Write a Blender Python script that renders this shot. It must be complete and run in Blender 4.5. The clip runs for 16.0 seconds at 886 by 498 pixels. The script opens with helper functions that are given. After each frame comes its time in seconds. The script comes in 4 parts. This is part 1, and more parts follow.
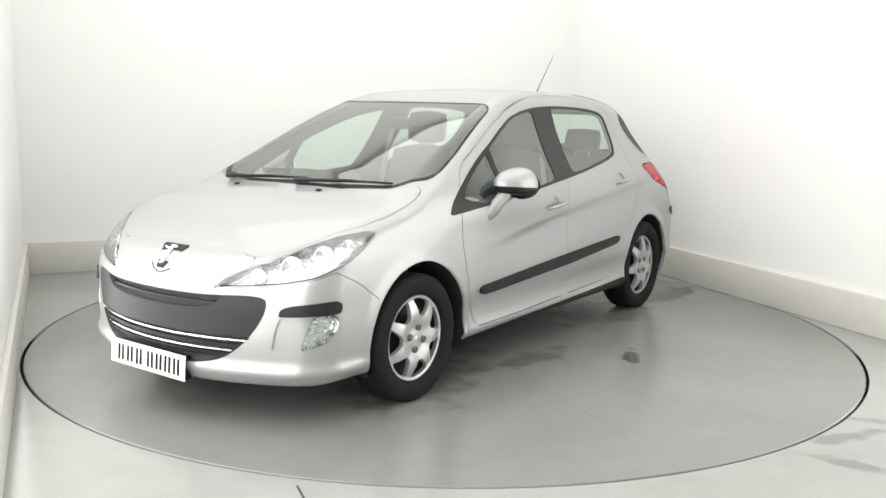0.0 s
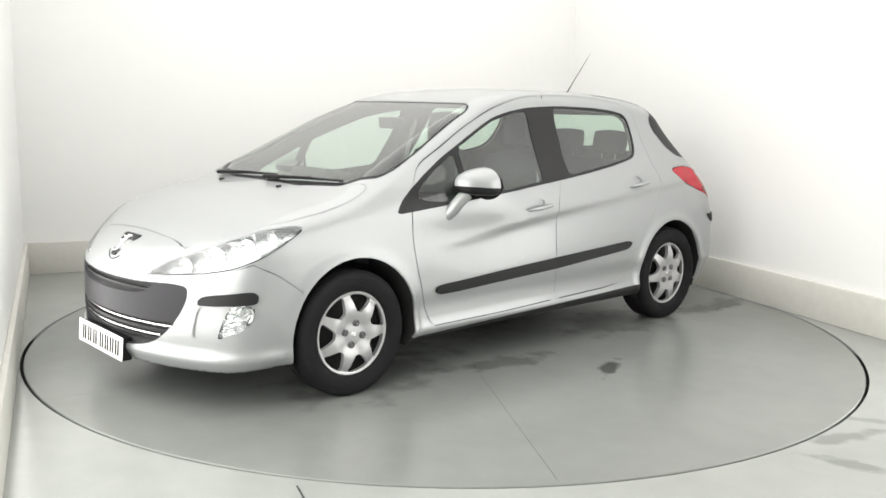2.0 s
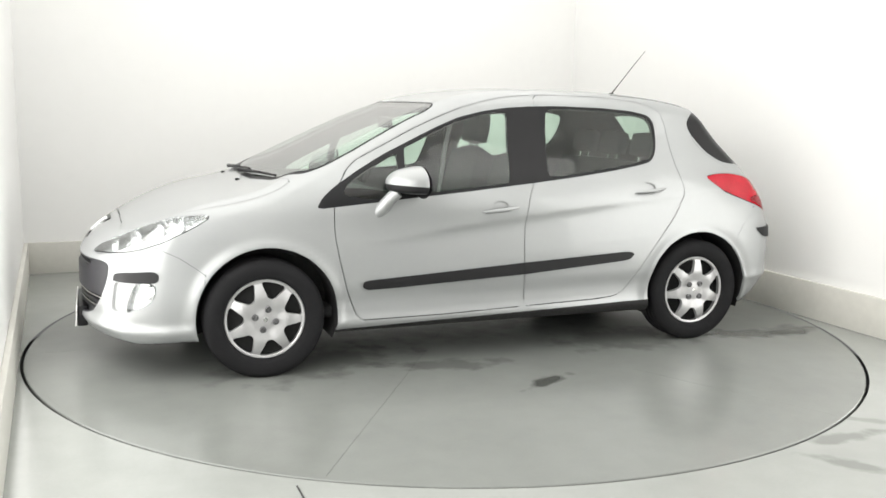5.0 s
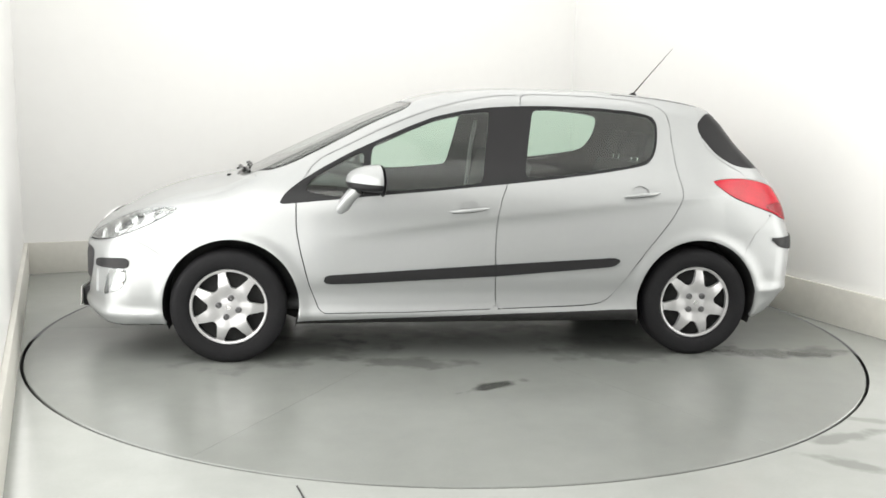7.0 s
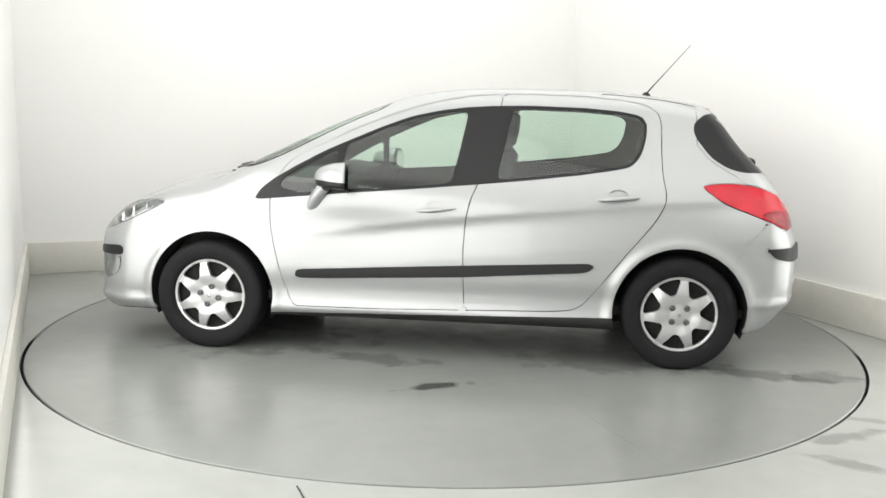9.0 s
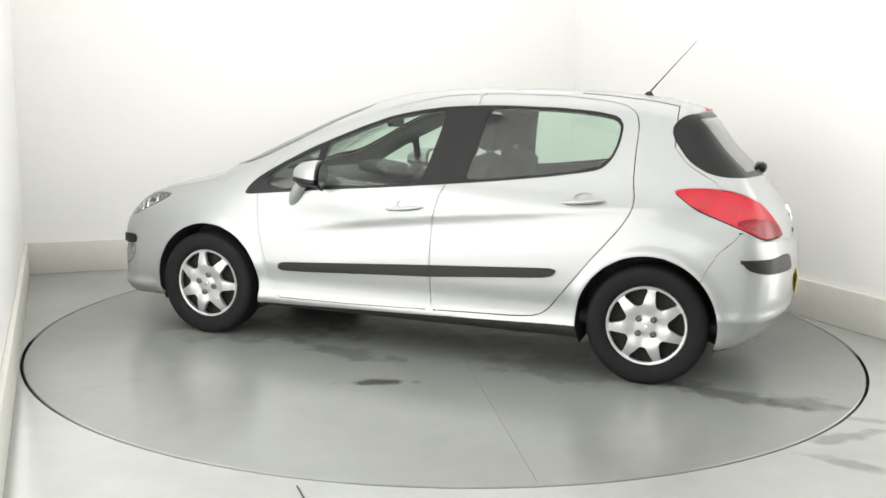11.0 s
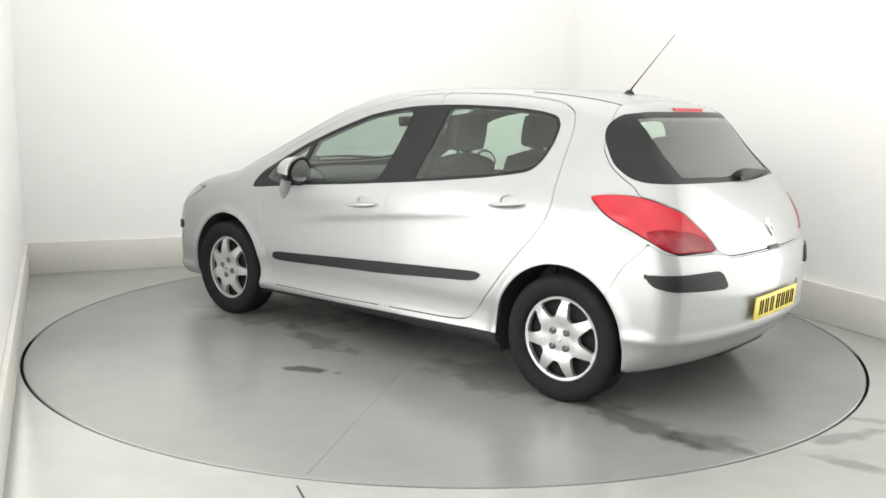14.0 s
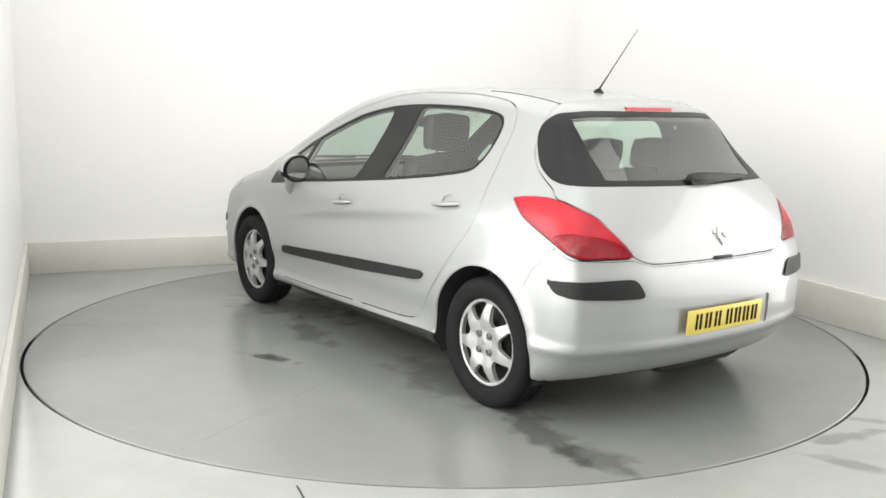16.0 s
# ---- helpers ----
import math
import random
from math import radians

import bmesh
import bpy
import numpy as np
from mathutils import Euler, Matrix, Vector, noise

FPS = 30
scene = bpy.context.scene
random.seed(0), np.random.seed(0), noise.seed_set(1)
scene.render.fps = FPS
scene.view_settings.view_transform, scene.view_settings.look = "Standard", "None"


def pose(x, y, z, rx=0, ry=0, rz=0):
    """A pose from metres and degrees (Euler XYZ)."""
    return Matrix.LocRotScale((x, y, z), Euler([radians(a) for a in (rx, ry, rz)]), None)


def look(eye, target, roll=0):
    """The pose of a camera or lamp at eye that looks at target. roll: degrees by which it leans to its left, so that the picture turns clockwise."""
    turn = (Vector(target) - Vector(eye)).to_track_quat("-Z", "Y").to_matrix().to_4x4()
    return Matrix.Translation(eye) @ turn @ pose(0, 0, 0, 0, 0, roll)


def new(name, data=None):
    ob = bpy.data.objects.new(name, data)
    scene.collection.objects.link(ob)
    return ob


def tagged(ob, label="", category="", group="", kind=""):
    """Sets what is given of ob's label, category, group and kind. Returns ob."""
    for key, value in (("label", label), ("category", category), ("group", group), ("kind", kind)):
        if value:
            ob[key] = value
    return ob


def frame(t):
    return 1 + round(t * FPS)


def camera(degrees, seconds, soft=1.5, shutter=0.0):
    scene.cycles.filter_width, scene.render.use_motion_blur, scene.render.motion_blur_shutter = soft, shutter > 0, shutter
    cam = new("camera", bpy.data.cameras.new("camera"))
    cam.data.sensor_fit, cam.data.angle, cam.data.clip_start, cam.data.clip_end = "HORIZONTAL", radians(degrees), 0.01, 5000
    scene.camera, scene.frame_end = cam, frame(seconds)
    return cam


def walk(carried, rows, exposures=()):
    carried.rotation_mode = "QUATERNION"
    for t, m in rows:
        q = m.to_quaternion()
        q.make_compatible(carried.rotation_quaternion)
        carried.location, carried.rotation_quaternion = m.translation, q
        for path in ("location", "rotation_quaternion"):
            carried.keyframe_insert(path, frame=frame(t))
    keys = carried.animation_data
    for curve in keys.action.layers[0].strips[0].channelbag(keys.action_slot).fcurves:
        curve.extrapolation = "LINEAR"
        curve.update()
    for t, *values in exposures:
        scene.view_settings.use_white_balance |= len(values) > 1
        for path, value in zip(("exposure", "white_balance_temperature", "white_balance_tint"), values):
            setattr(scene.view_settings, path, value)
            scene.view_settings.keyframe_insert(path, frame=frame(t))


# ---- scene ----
PHI = [(0, 234.62), (0.5, 232.54), (1, 229.42), (1.5, 226.06), (2, 222.51), (2.5, 219.07), (3, 215.56), (3.5, 212.13), (4, 208.58), (6.5, 191.18), (7, 187.76), (7.5, 184.36), (8, 180.91), (8.5, 177.42), (9, 173.99), (9.2, 172.64), (11.3, 158.51), (11.5, 157.11), (12, 153.58), (12.5, 150.10), (13, 146.65), (13.5, 143.22), (14, 139.71), (14.5, 136.35), (15, 132.71), (15.5, 129.34), (16, 125.76)]
cam = camera(52.4, 16.0, soft=1.6)
EYE = (0.0, -5.565, 1.395)
yaw, pitch = radians(-0.2136), radians(9.197)
AIM = (EYE[0] + math.sin(yaw) * math.cos(pitch), EYE[1] + math.cos(yaw) * math.cos(pitch), EYE[2] - math.sin(pitch))
walk(cam, [(0.0, look(EYE, AIM, 1.07)), (16.0, look(EYE, AIM, 1.07))], exposures=[(0.0, 0.12), (16.0, 0.12)])

# ---- light ----
world = bpy.data.worlds.new("studio")
scene.world = world
world.use_nodes = True
world.node_tree.nodes["Background"].inputs[0].default_value = (1, 1, 1, 1)
world.node_tree.nodes["Background"].inputs[1].default_value = 0.15
ROOM = pose(0, 0, 0, 0, 0, 23.6)


def unseen_softbox(place, sx, sy, power):
    lamp = bpy.data.lights.new("unseen_softbox", "AREA")
    lamp.shape, lamp.size, lamp.size_y, lamp.energy = "RECTANGLE", sx, sy, power
    lamp.color = (1.0, 0.985, 0.955)
    ob = new("unseen_softbox", lamp)
    ob.matrix_world = ROOM @ place
    tagged(ob, "large white softbox out of view, added to light the studio", "lamp", kind="structure")
    return ob


# overhead panels: the studio's ceiling light, out of view
unseen_softbox(pose(0, 0.05, 3.97), 4.8, 4.9, 102)
unseen_softbox(pose(0, -4.8, 3.97), 4.8, 4.6, 46)
# side panels out of view, added to brighten the car's flanks and the walls
unseen_softbox(pose(-2.44, -2.45, 1.4, 0, -90, 0), 2.5, 4.9, 122)
unseen_softbox(pose(2.42, -3.3, 1.4, 0, 90, 0), 2.5, 3.4, 64)


# ---- materials ----
def material(name, color, rough=0.5, metal=0.0, vary=0.08, scale=6.0, bump=0.0, bump_scale=60.0, **more):
    """Principled material with two scales of variation in colour and roughness and a fine relief."""
    mat = bpy.data.materials.new(name)
    mat.use_nodes = True
    nt = mat.node_tree
    p = nt.nodes["Principled BSDF"]
    p.inputs["Base Color"].default_value = (*color, 1)
    p.inputs["Roughness"].default_value = rough
    p.inputs["Metallic"].default_value = metal
    for key, value in more.items():
        p.inputs[key.replace("_", " ")].default_value = value
    co = nt.nodes.new("ShaderNodeTexCoord")
    if vary:
        big, small = nt.nodes.new("ShaderNodeTexNoise"), nt.nodes.new("ShaderNodeTexNoise")
        for tex, s in ((big, scale), (small, scale * 11)):
            tex.inputs["Scale"].default_value = s
            tex.inputs["Detail"].default_value = 5
            nt.links.new(co.outputs["Object"], tex.inputs["Vector"])
        mix = nt.nodes.new("ShaderNodeMath")
        mix.operation = "ADD"
        nt.links.new(big.outputs[0], mix.inputs[0])
        nt.links.new(small.outputs[0], mix.inputs[1])
        ramp = nt.nodes.new("ShaderNodeMapRange")
        ramp.inputs[1].default_value, ramp.inputs[2].default_value = 0.6, 1.4
        ramp.inputs[3].default_value, ramp.inputs[4].default_value = 1 - vary, 1 + vary
        nt.links.new(mix.outputs[0], ramp.inputs[0])
        col = nt.nodes.new("ShaderNodeVectorMath")
        col.operation = "SCALE"
        col.inputs[0].default_value = color
        nt.links.new(ramp.outputs[0], col.inputs["Scale"])
        nt.links.new(col.outputs[0], p.inputs["Base Color"])
    if vary and rough > 0.4:
        rr = nt.nodes.new("ShaderNodeMath")
        rr.operation = "MULTIPLY"
        rr.inputs[1].default_value = rough
        nt.links.new(ramp.outputs[0], rr.inputs[0])
        nt.links.new(rr.outputs[0], p.inputs["Roughness"])
    if bump:
        tex, b = nt.nodes.new("ShaderNodeTexNoise"), nt.nodes.new("ShaderNodeBump")
        tex.inputs["Scale"].default_value = bump_scale
        tex.inputs["Detail"].default_value = 6
        b.inputs["Strength"].default_value = bump
        b.inputs["Distance"].default_value = 0.01
        nt.links.new(co.outputs["Object"], tex.inputs["Vector"])
        nt.links.new(tex.outputs[0], b.inputs["Height"])
        nt.links.new(b.outputs[0], p.inputs["Normal"])
    return mat


PAINT = material("silver_paint", (0.345, 0.356, 0.358), 0.38, 0.45, 0.012, 4, 0.0, Coat_Weight=0.6, Coat_Roughness=0.04)
TYRE = material("tyre_rubber", (0.010, 0.010, 0.011), 0.8, 0, 0.25, 9, 0.15, 180, Specular_IOR_Level=0.2)
BLACK = material("black_plastic", (0.012, 0.012, 0.013), 0.5, 0, 0.15, 12, 0.1, 300, Specular_IOR_Level=0.3)
DARK = material("dark_underbody", (0.012, 0.012, 0.012), 0.8, 0, 0.2, 6)
CAP = material("silver_hubcap", (0.47, 0.47, 0.475), 0.36, 0.55, 0.05, 8)
WALL = material("white_wall_paint", (0.86, 0.86, 0.85), 0.6, 0, 0.01, 1.2, 0.03, 90)
# grey for the unseen south wall, chosen to cut bounce light onto the car
BACK = material("light_damping_grey", (0.45, 0.45, 0.44), 0.6, 0, 0.02, 1.2, 0.03, 90)
PLINTH = material("ivory_board", (0.64, 0.63, 0.585), 0.5, 0, 0.05, 2.0, 0.03, 60)
STOP = material("red_lamp", (0.45, 0.02, 0.03), 0.25, 0, 0.1, 20)
SEAM = material("dark_joint", (0.03, 0.03, 0.03), 0.8, 0, 0.2, 5)
BAR = material("dark_grey_plastic", (0.012, 0.0115, 0.015), 0.4, 0, 0.1, 10, 0.05, 300, Specular_IOR_Level=0.3)
SATIN = material("satin_black_trim", (0.010, 0.010, 0.011), 0.35, 0, 0.1, 8, 0.03, 300, Specular_IOR_Level=0.25)
CHROME = material("chrome_reflector", (0.74, 0.75, 0.75), 0.14, 0.85, 0.3, 25, 1.0, 30)
BRIGHT = material("bright_metal", (0.75, 0.75, 0.75), 0.2, 1.0, 0.05, 12)
LINING = material("dark_interior_trim", (0.036, 0.037, 0.038), 0.8, 0, 0.15, 10, 0.02, 40)
FABRIC = material("grey_seat_fabric", (0.035, 0.037, 0.039), 0.9, 0, 0.2, 14, 0.06, 60)
NUT = material("grey_nut", (0.17, 0.17, 0.175), 0.4, 0.6, 0.1, 20)
BELT = material("grey_webbing", (0.30, 0.30, 0.30), 0.8, 0, 0.1, 30)
WHITE = material("white_plate", (0.8, 0.8, 0.78), 0.4, 0, 0.03, 8)
YELLOW = material("yellow_plate", (0.68, 0.55, 0.10), 0.4, 0, 0.05, 8)
FIGURE = material("satin_silver", (0.82, 0.82, 0.82), 0.4, 0.4, 0.05, 20)
MIRROR = material("mirror_glass", (0.9, 0.9, 0.9), 0.02, 1.0, 0)


def clear(name, tint, floor_gloss=0.06, rough=0.01):
    """Thin pane: tinted see-through with a Fresnel gloss."""
    mat = bpy.data.materials.new(name)
    mat.use_nodes = True
    nt = mat.node_tree
    nt.nodes.remove(nt.nodes["Principled BSDF"])
    see, gloss, mix, fr, power, lift = (nt.nodes.new("ShaderNode" + k) for k in ("BsdfTransparent", "BsdfGlossy", "MixShader", "LayerWeight", "Math", "Math"))
    see.inputs[0].default_value = (*tint, 1)
    gloss.inputs["Roughness"].default_value = rough
    fr.inputs["Blend"].default_value = 0.5
    power.operation, power.inputs[1].default_value = "POWER", 2.6
    lift.operation, lift.inputs[1].default_value, lift.inputs[2].default_value = "MULTIPLY_ADD", 0.9, floor_gloss
    nt.links.new(fr.outputs["Facing"], power.inputs[0])
    nt.links.new(power.outputs[0], lift.inputs[0])
    nt.links.new(lift.outputs[0], mix.inputs[0])
    nt.links.new(see.outputs[0], mix.inputs[1])
    nt.links.new(gloss.outputs[0], mix.inputs[2])
    nt.links.new(mix.outputs[0], nt.nodes["Material Output"].inputs[0])
    return mat


GLASS = clear("tinted_glass", (0.78, 0.90, 0.82))
LENS = clear("clear_plastic", (0.95, 0.97, 0.97), 0.05)
RED = material("red_plastic", (0.48, 0.006, 0.022), 0.15, 0, 0.25, 9, Alpha=0.82, Specular_IOR_Level=0.35)
DEEP_RED = material("deep_red_plastic", (0.26, 0.003, 0.012), 0.15, 0, 0.3, 14, Alpha=0.8, Specular_IOR_Level=0.35)


def concrete(name, color, rough, blots):
    """Painted concrete with broad patches, fine specks and worn, rubber-marked spots (x, y, long, wide, turn, depth)."""
    mat = bpy.data.materials.new(name)
    mat.use_nodes = True
    nt = mat.node_tree
    p = nt.nodes["Principled BSDF"]
    co = nt.nodes.new("ShaderNodeTexCoord")

    def math_node(op, a, b):
        n = nt.nodes.new("ShaderNodeMath")
        n.operation = op
        for k, v in enumerate((a, b)):
            if isinstance(v, (int, float)):
                n.inputs[k].default_value = v
            else:
                nt.links.new(v, n.inputs[k])
        return n.outputs[0]

    def noise_node(scale, detail=6):
        n = nt.nodes.new("ShaderNodeTexNoise")
        n.inputs["Scale"].default_value, n.inputs["Detail"].default_value = scale, detail
        nt.links.new(co.outputs["Object"], n.inputs["Vector"])
        return n.outputs[0]
    broad, fine, grit = noise_node(0.8), noise_node(7.0, 8), noise_node(70.0, 4)
    total = math_node("ADD", math_node("MULTIPLY", broad, 0.5), math_node("ADD", math_node("MULTIPLY", fine, 0.14), math_node("MULTIPLY", grit, 0.06)))
    shade = math_node("ADD", 0.65, total)
    for x, y, long, wide, turn, depth in blots:
        m = nt.nodes.new("ShaderNodeMapping")
        m.vector_type = "TEXTURE"
        m.inputs[1].default_value, m.inputs[2].default_value[2], m.inputs[3].default_value = (x, y, 0), radians(turn), (long, wide, 1)
        nt.links.new(co.outputs["Object"], m.inputs[0])
        ln = nt.nodes.new("ShaderNodeVectorMath")
        ln.operation = "LENGTH"
        nt.links.new(m.outputs[0], ln.inputs[0])
        edge = math_node("ADD", ln.outputs["Value"], math_node("MULTIPLY", math_node("SUBTRACT", fine, 0.5), 2.6))
        r = nt.nodes.new("ShaderNodeMapRange")
        r.inputs[1].default_value, r.inputs[2].default_value, r.inputs[3].default_value, r.inputs[4].default_value = 0.55, 1.15, 1 - depth, 1.0
        nt.links.new(edge, r.inputs[0])
        shade = math_node("MULTIPLY", shade, r.outputs[0])
    col = nt.nodes.new("ShaderNodeVectorMath")
    col.operation = "SCALE"
    col.inputs[0].default_value = color
    nt.links.new(shade, col.inputs["Scale"])
    nt.links.new(col.outputs[0], p.inputs["Base Color"])
    nt.links.new(math_node("ADD", rough - 0.01, math_node("MULTIPLY", broad, 0.02)), p.inputs["Roughness"])
    b = nt.nodes.new("ShaderNodeBump")
    b.inputs["Strength"].default_value, b.inputs["Distance"].default_value = 0.08, 0.004
    nt.links.new(grit, b.inputs["Height"])
    nt.links.new(b.outputs[0], p.inputs["Normal"])
    return mat


DECK = concrete("turntable_paint", (0.195, 0.205, 0.193), 0.225, [(-0.10, 1.23, 0.19, 0.045, 30, 0.7), (-1.75, 0.74, 0.30, 0.10, -15, 0.45), (-2.1, 0.74, 0.22, 0.1, 10, 0.4), (0.3, 0.8, 0.35, 0.1, -10, 0.35), (-1.0, 0.6, 0.5, 0.25, 0, 0.3), (1.0, 0.55, 0.5, 0.3, 10, 0.3), (0, -0.2, 0.9, 0.5, 5, 0.2)])
FLOOR = concrete("floor_paint", (0.285, 0.297, 0.282), 0.225, [(1.72, -1.85, 0.22, 0.05, 25, 0.35), (1.65, -2.15, 0.2, 0.05, -30, 0.35), (1.9, -1.6, 0.2, 0.04, -20, 0.25), (2.1, 0.9, 0.3, 0.1, 60, 0.25)])


# ---- mesh helpers ----
def mesh_of(name, bm, mat, smooth=True, angle=None):
    me = bpy.data.meshes.new(name)
    bm.to_mesh(me)
    bm.free()
    for m in (mat if isinstance(mat, (list, tuple)) else [mat]):
        me.materials.append(m)
    if smooth:
        me.polygons.foreach_set("use_smooth", [True] * len(me.polygons))
        if angle:
            me.set_sharp_from_angle(angle=radians(angle))
    return me


def part(name, bm, mat, parent=None, label="", angle=35):
    """Link a bmesh as one mesh object, under a thing where one is given."""
    ob = new(name, mesh_of(name, bm, mat, True, angle))
    ob.parent = parent
    return tagged(ob, label)


def box(bm, x0, x1, y0, y1, z0, z1, bevel=0.0, segments=2):
    r = bmesh.ops.create_cube(bm, size=1, matrix=Matrix.Translation(((x0 + x1) / 2, (y0 + y1) / 2, (z0 + z1) / 2)) @ Matrix.Diagonal((x1 - x0, y1 - y0, z1 - z0, 1)))
    if bevel:
        edges = {e for v in r["verts"] for e in v.link_edges}
        bmesh.ops.bevel(bm, geom=list(edges), offset=bevel, segments=segments, affect="EDGES", profile=0.5)
    return bm


def lathe(bm, profile, steps=64, axis="y", closed=False):
    """Turn (radius, height) points about an axis."""
    rings = []
    for i in range(steps):
        a = 2 * math.pi * i / steps
        c, s = math.cos(a), math.sin(a)
        rings.append([bm.verts.new((r * c, h, r * s) if axis == "y" else (r * c, r * s, h)) for r, h in profile])
    n = len(profile)
    for i in range(steps):
        a, b = rings[i], rings[(i + 1) % steps]
        for j in range(n if closed else n - 1):
            k = (j + 1) % n
            bm.faces.new((a[j], a[k], b[k], b[j]))
    bmesh.ops.remove_doubles(bm, verts=bm.verts, dist=1e-5)
    bmesh.ops.recalc_face_normals(bm, faces=bm.faces)
    return bm


# ---- room ----
def room_piece(name, bm, mat, label, category, **tags):
    ob = part(name, bm, mat)
    ob.matrix_world = ROOM
    return tagged(ob, label, category, kind="structure", **tags)


XR, XL, YB, YF, HC = 2.46, -2.48, 2.62, -7.2, 4.0
room_piece("wall_east", box(bmesh.new(), XR, XR + 0.15, YF, YB + 0.15, 0, HC), WALL, "plain white painted studio wall", "wall")
room_piece("wall_west", box(bmesh.new(), XL - 0.15, XL, YF, YB + 0.15, 0, HC), WALL, "plain white painted studio wall", "wall")
room_piece("wall_north", box(bmesh.new(), XL, XR, YB, YB + 0.15, 0, HC), WALL, "plain white painted studio back wall", "wall")
# never in view; closes the room and dims light from the camera's side
room_piece("wall_south", box(bmesh.new(), XL, XR, YF - 0.15, YF, 0, HC), BACK, "unseen studio wall behind the camera, greyed to weaken its bounce light", "wall")
room_piece("ceiling", box(bmesh.new(), XL - 0.15, XR + 0.15, YF - 0.15, YB + 0.15, HC, HC + 0.15), WALL, "plain white studio ceiling", "ceiling")
room_piece("baseboard_north", box(bmesh.new(), XL, XR, YB - 0.03, YB - 0.001, 0, 0.25, 0.004), PLINTH, "ivory painted low board along the wall foot", "baseboard")
room_piece("baseboard_east", box(bmesh.new(), XR - 0.03, XR - 0.001, YF, YB - 0.031, 0, 0.25, 0.004), PLINTH, "ivory painted low board along the wall foot", "baseboard")
room_piece("baseboard_west", box(bmesh.new(), XL + 0.001, XL + 0.03, YF, YB - 0.031, 0, 0.25, 0.004), PLINTH, "ivory painted low board along the wall foot", "baseboard")
RING = 2.43


def disc(bm, r0, r1, z, steps=256):
    inner = [bm.verts.new((r0 * math.cos(2 * math.pi * i / steps), r0 * math.sin(2 * math.pi * i / steps), z)) for i in range(steps)] if r0 else None
    outer = [bm.verts.new((r1 * math.cos(2 * math.pi * i / steps), r1 * math.sin(2 * math.pi * i / steps), z)) for i in range(steps)]
    if not inner:
        bm.faces.new(outer)
    else:
        for i in range(steps):
            j = (i + 1) % steps
            bm.faces.new((inner[i], outer[i], outer[j], inner[j]))
    return bm


bm = bmesh.new()
rim = [bm.verts.new(((RING + 0.016) * math.cos(math.pi * i / 128), (RING + 0.016) * math.sin(math.pi * i / 128), 0)) for i in range(256)]
corner = [bm.verts.new((9 * math.cos(math.pi * i / 128), 9 * math.sin(math.pi * i / 128), 0)) for i in range(256)]
for i in range(256):
    j = (i + 1) % 256
    bm.faces.new((rim[i], corner[i], corner[j], rim[j]))
tagged(part("floor", bm, FLOOR), "grey painted concrete studio floor", "floor", kind="structure")
tagged(part("turntable_pit", disc(bmesh.new(), 0, RING + 0.1, -0.08), SEAM), "dark joint under the turntable's edge", "joint", kind="structure")
turntable = tagged(new("turntable"), "round grey painted turntable with dark tyre marks", "turntable")
for k in range(6):
    bm = bmesh.new()
    a0, a1, gap = radians(-2 + 60 * k), radians(58 + 60 * k), 0.0007
    rim = [(RING - 0.03) * Vector((math.cos(a), math.sin(a), 0)) for a in (a0 + (a1 - a0) * i / 40 for i in range(41))]
    rim[0] += gap * Vector((-math.sin(a0), math.cos(a0), 0))
    rim[-1] -= gap * Vector((-math.sin(a1), math.cos(a1), 0))
    tip = gap * 2 * Vector((math.cos((a0 + a1) / 2), math.sin((a0 + a1) / 2), 0))
    top = [bm.verts.new(v) for v in [tip] + rim]
    low = [bm.verts.new(v.co - Vector((0, 0, 0.03))) for v in top]
    bm.faces.new(top)
    for i in range(len(top)):
        j = (i + 1) % len(top)
        bm.faces.new((top[j], top[i], low[i], low[j]))
    part("deck_panel", bm, DECK, turntable, "worn grey painted deck panel", 30)
bm = disc(bmesh.new(), RING - 0.03, RING - 0.004, 0)
lathe(bm, [(RING - 0.004, 0), (RING, -0.004), (RING, -0.05)], 256, "z")
part("edge_ring", bm, DECK, turntable, "grey edge of the deck")
joint = part("floor_joint", box(bmesh.new(), -0.16, 0.16, -0.003, 0.003, 0.0, 0.003), SEAM)
joint.matrix_world = pose(-0.47, -2.60, 0, 0, 0, -68)
tagged(joint, "thin dark crack in the studio floor", "crack", kind="structure")
def tab(x, pts):
    """Smooth curve through (x, value) points, straight beyond its ends."""
    px = np.array([p[0] for p in pts], float)
    py = np.array([p[1] for p in pts], float)
    d = np.diff(py) / np.diff(px)
    m = np.r_[d[0], (d[:-1] + d[1:]) / 2, d[-1]]
    xc = np.clip(x, px[0], px[-1])
    i = np.clip(np.searchsorted(px, xc, side="right") - 1, 0, len(px) - 2)
    h = px[i + 1] - px[i]
    u = (xc - px[i]) / h
    v = (2 * u**3 - 3 * u**2 + 1) * py[i] + (u**3 - 2 * u**2 + u) * h * m[i] + (3 * u**2 - 2 * u**3) * py[i + 1] + (u**3 - u**2) * h * m[i + 1]
    return v + np.where(x < px[0], (x - px[0]) * m[0], 0) + np.where(x > px[-1], (x - px[-1]) * m[-1], 0)


def smax(a, b, r):
    """Rounded maximum: an edge of radius about r."""
    u, v = np.maximum(a + r, 0), np.maximum(b + r, 0)
    return np.where((a > -r) & (b > -r), np.hypot(u, v) - r, np.maximum(a, b))


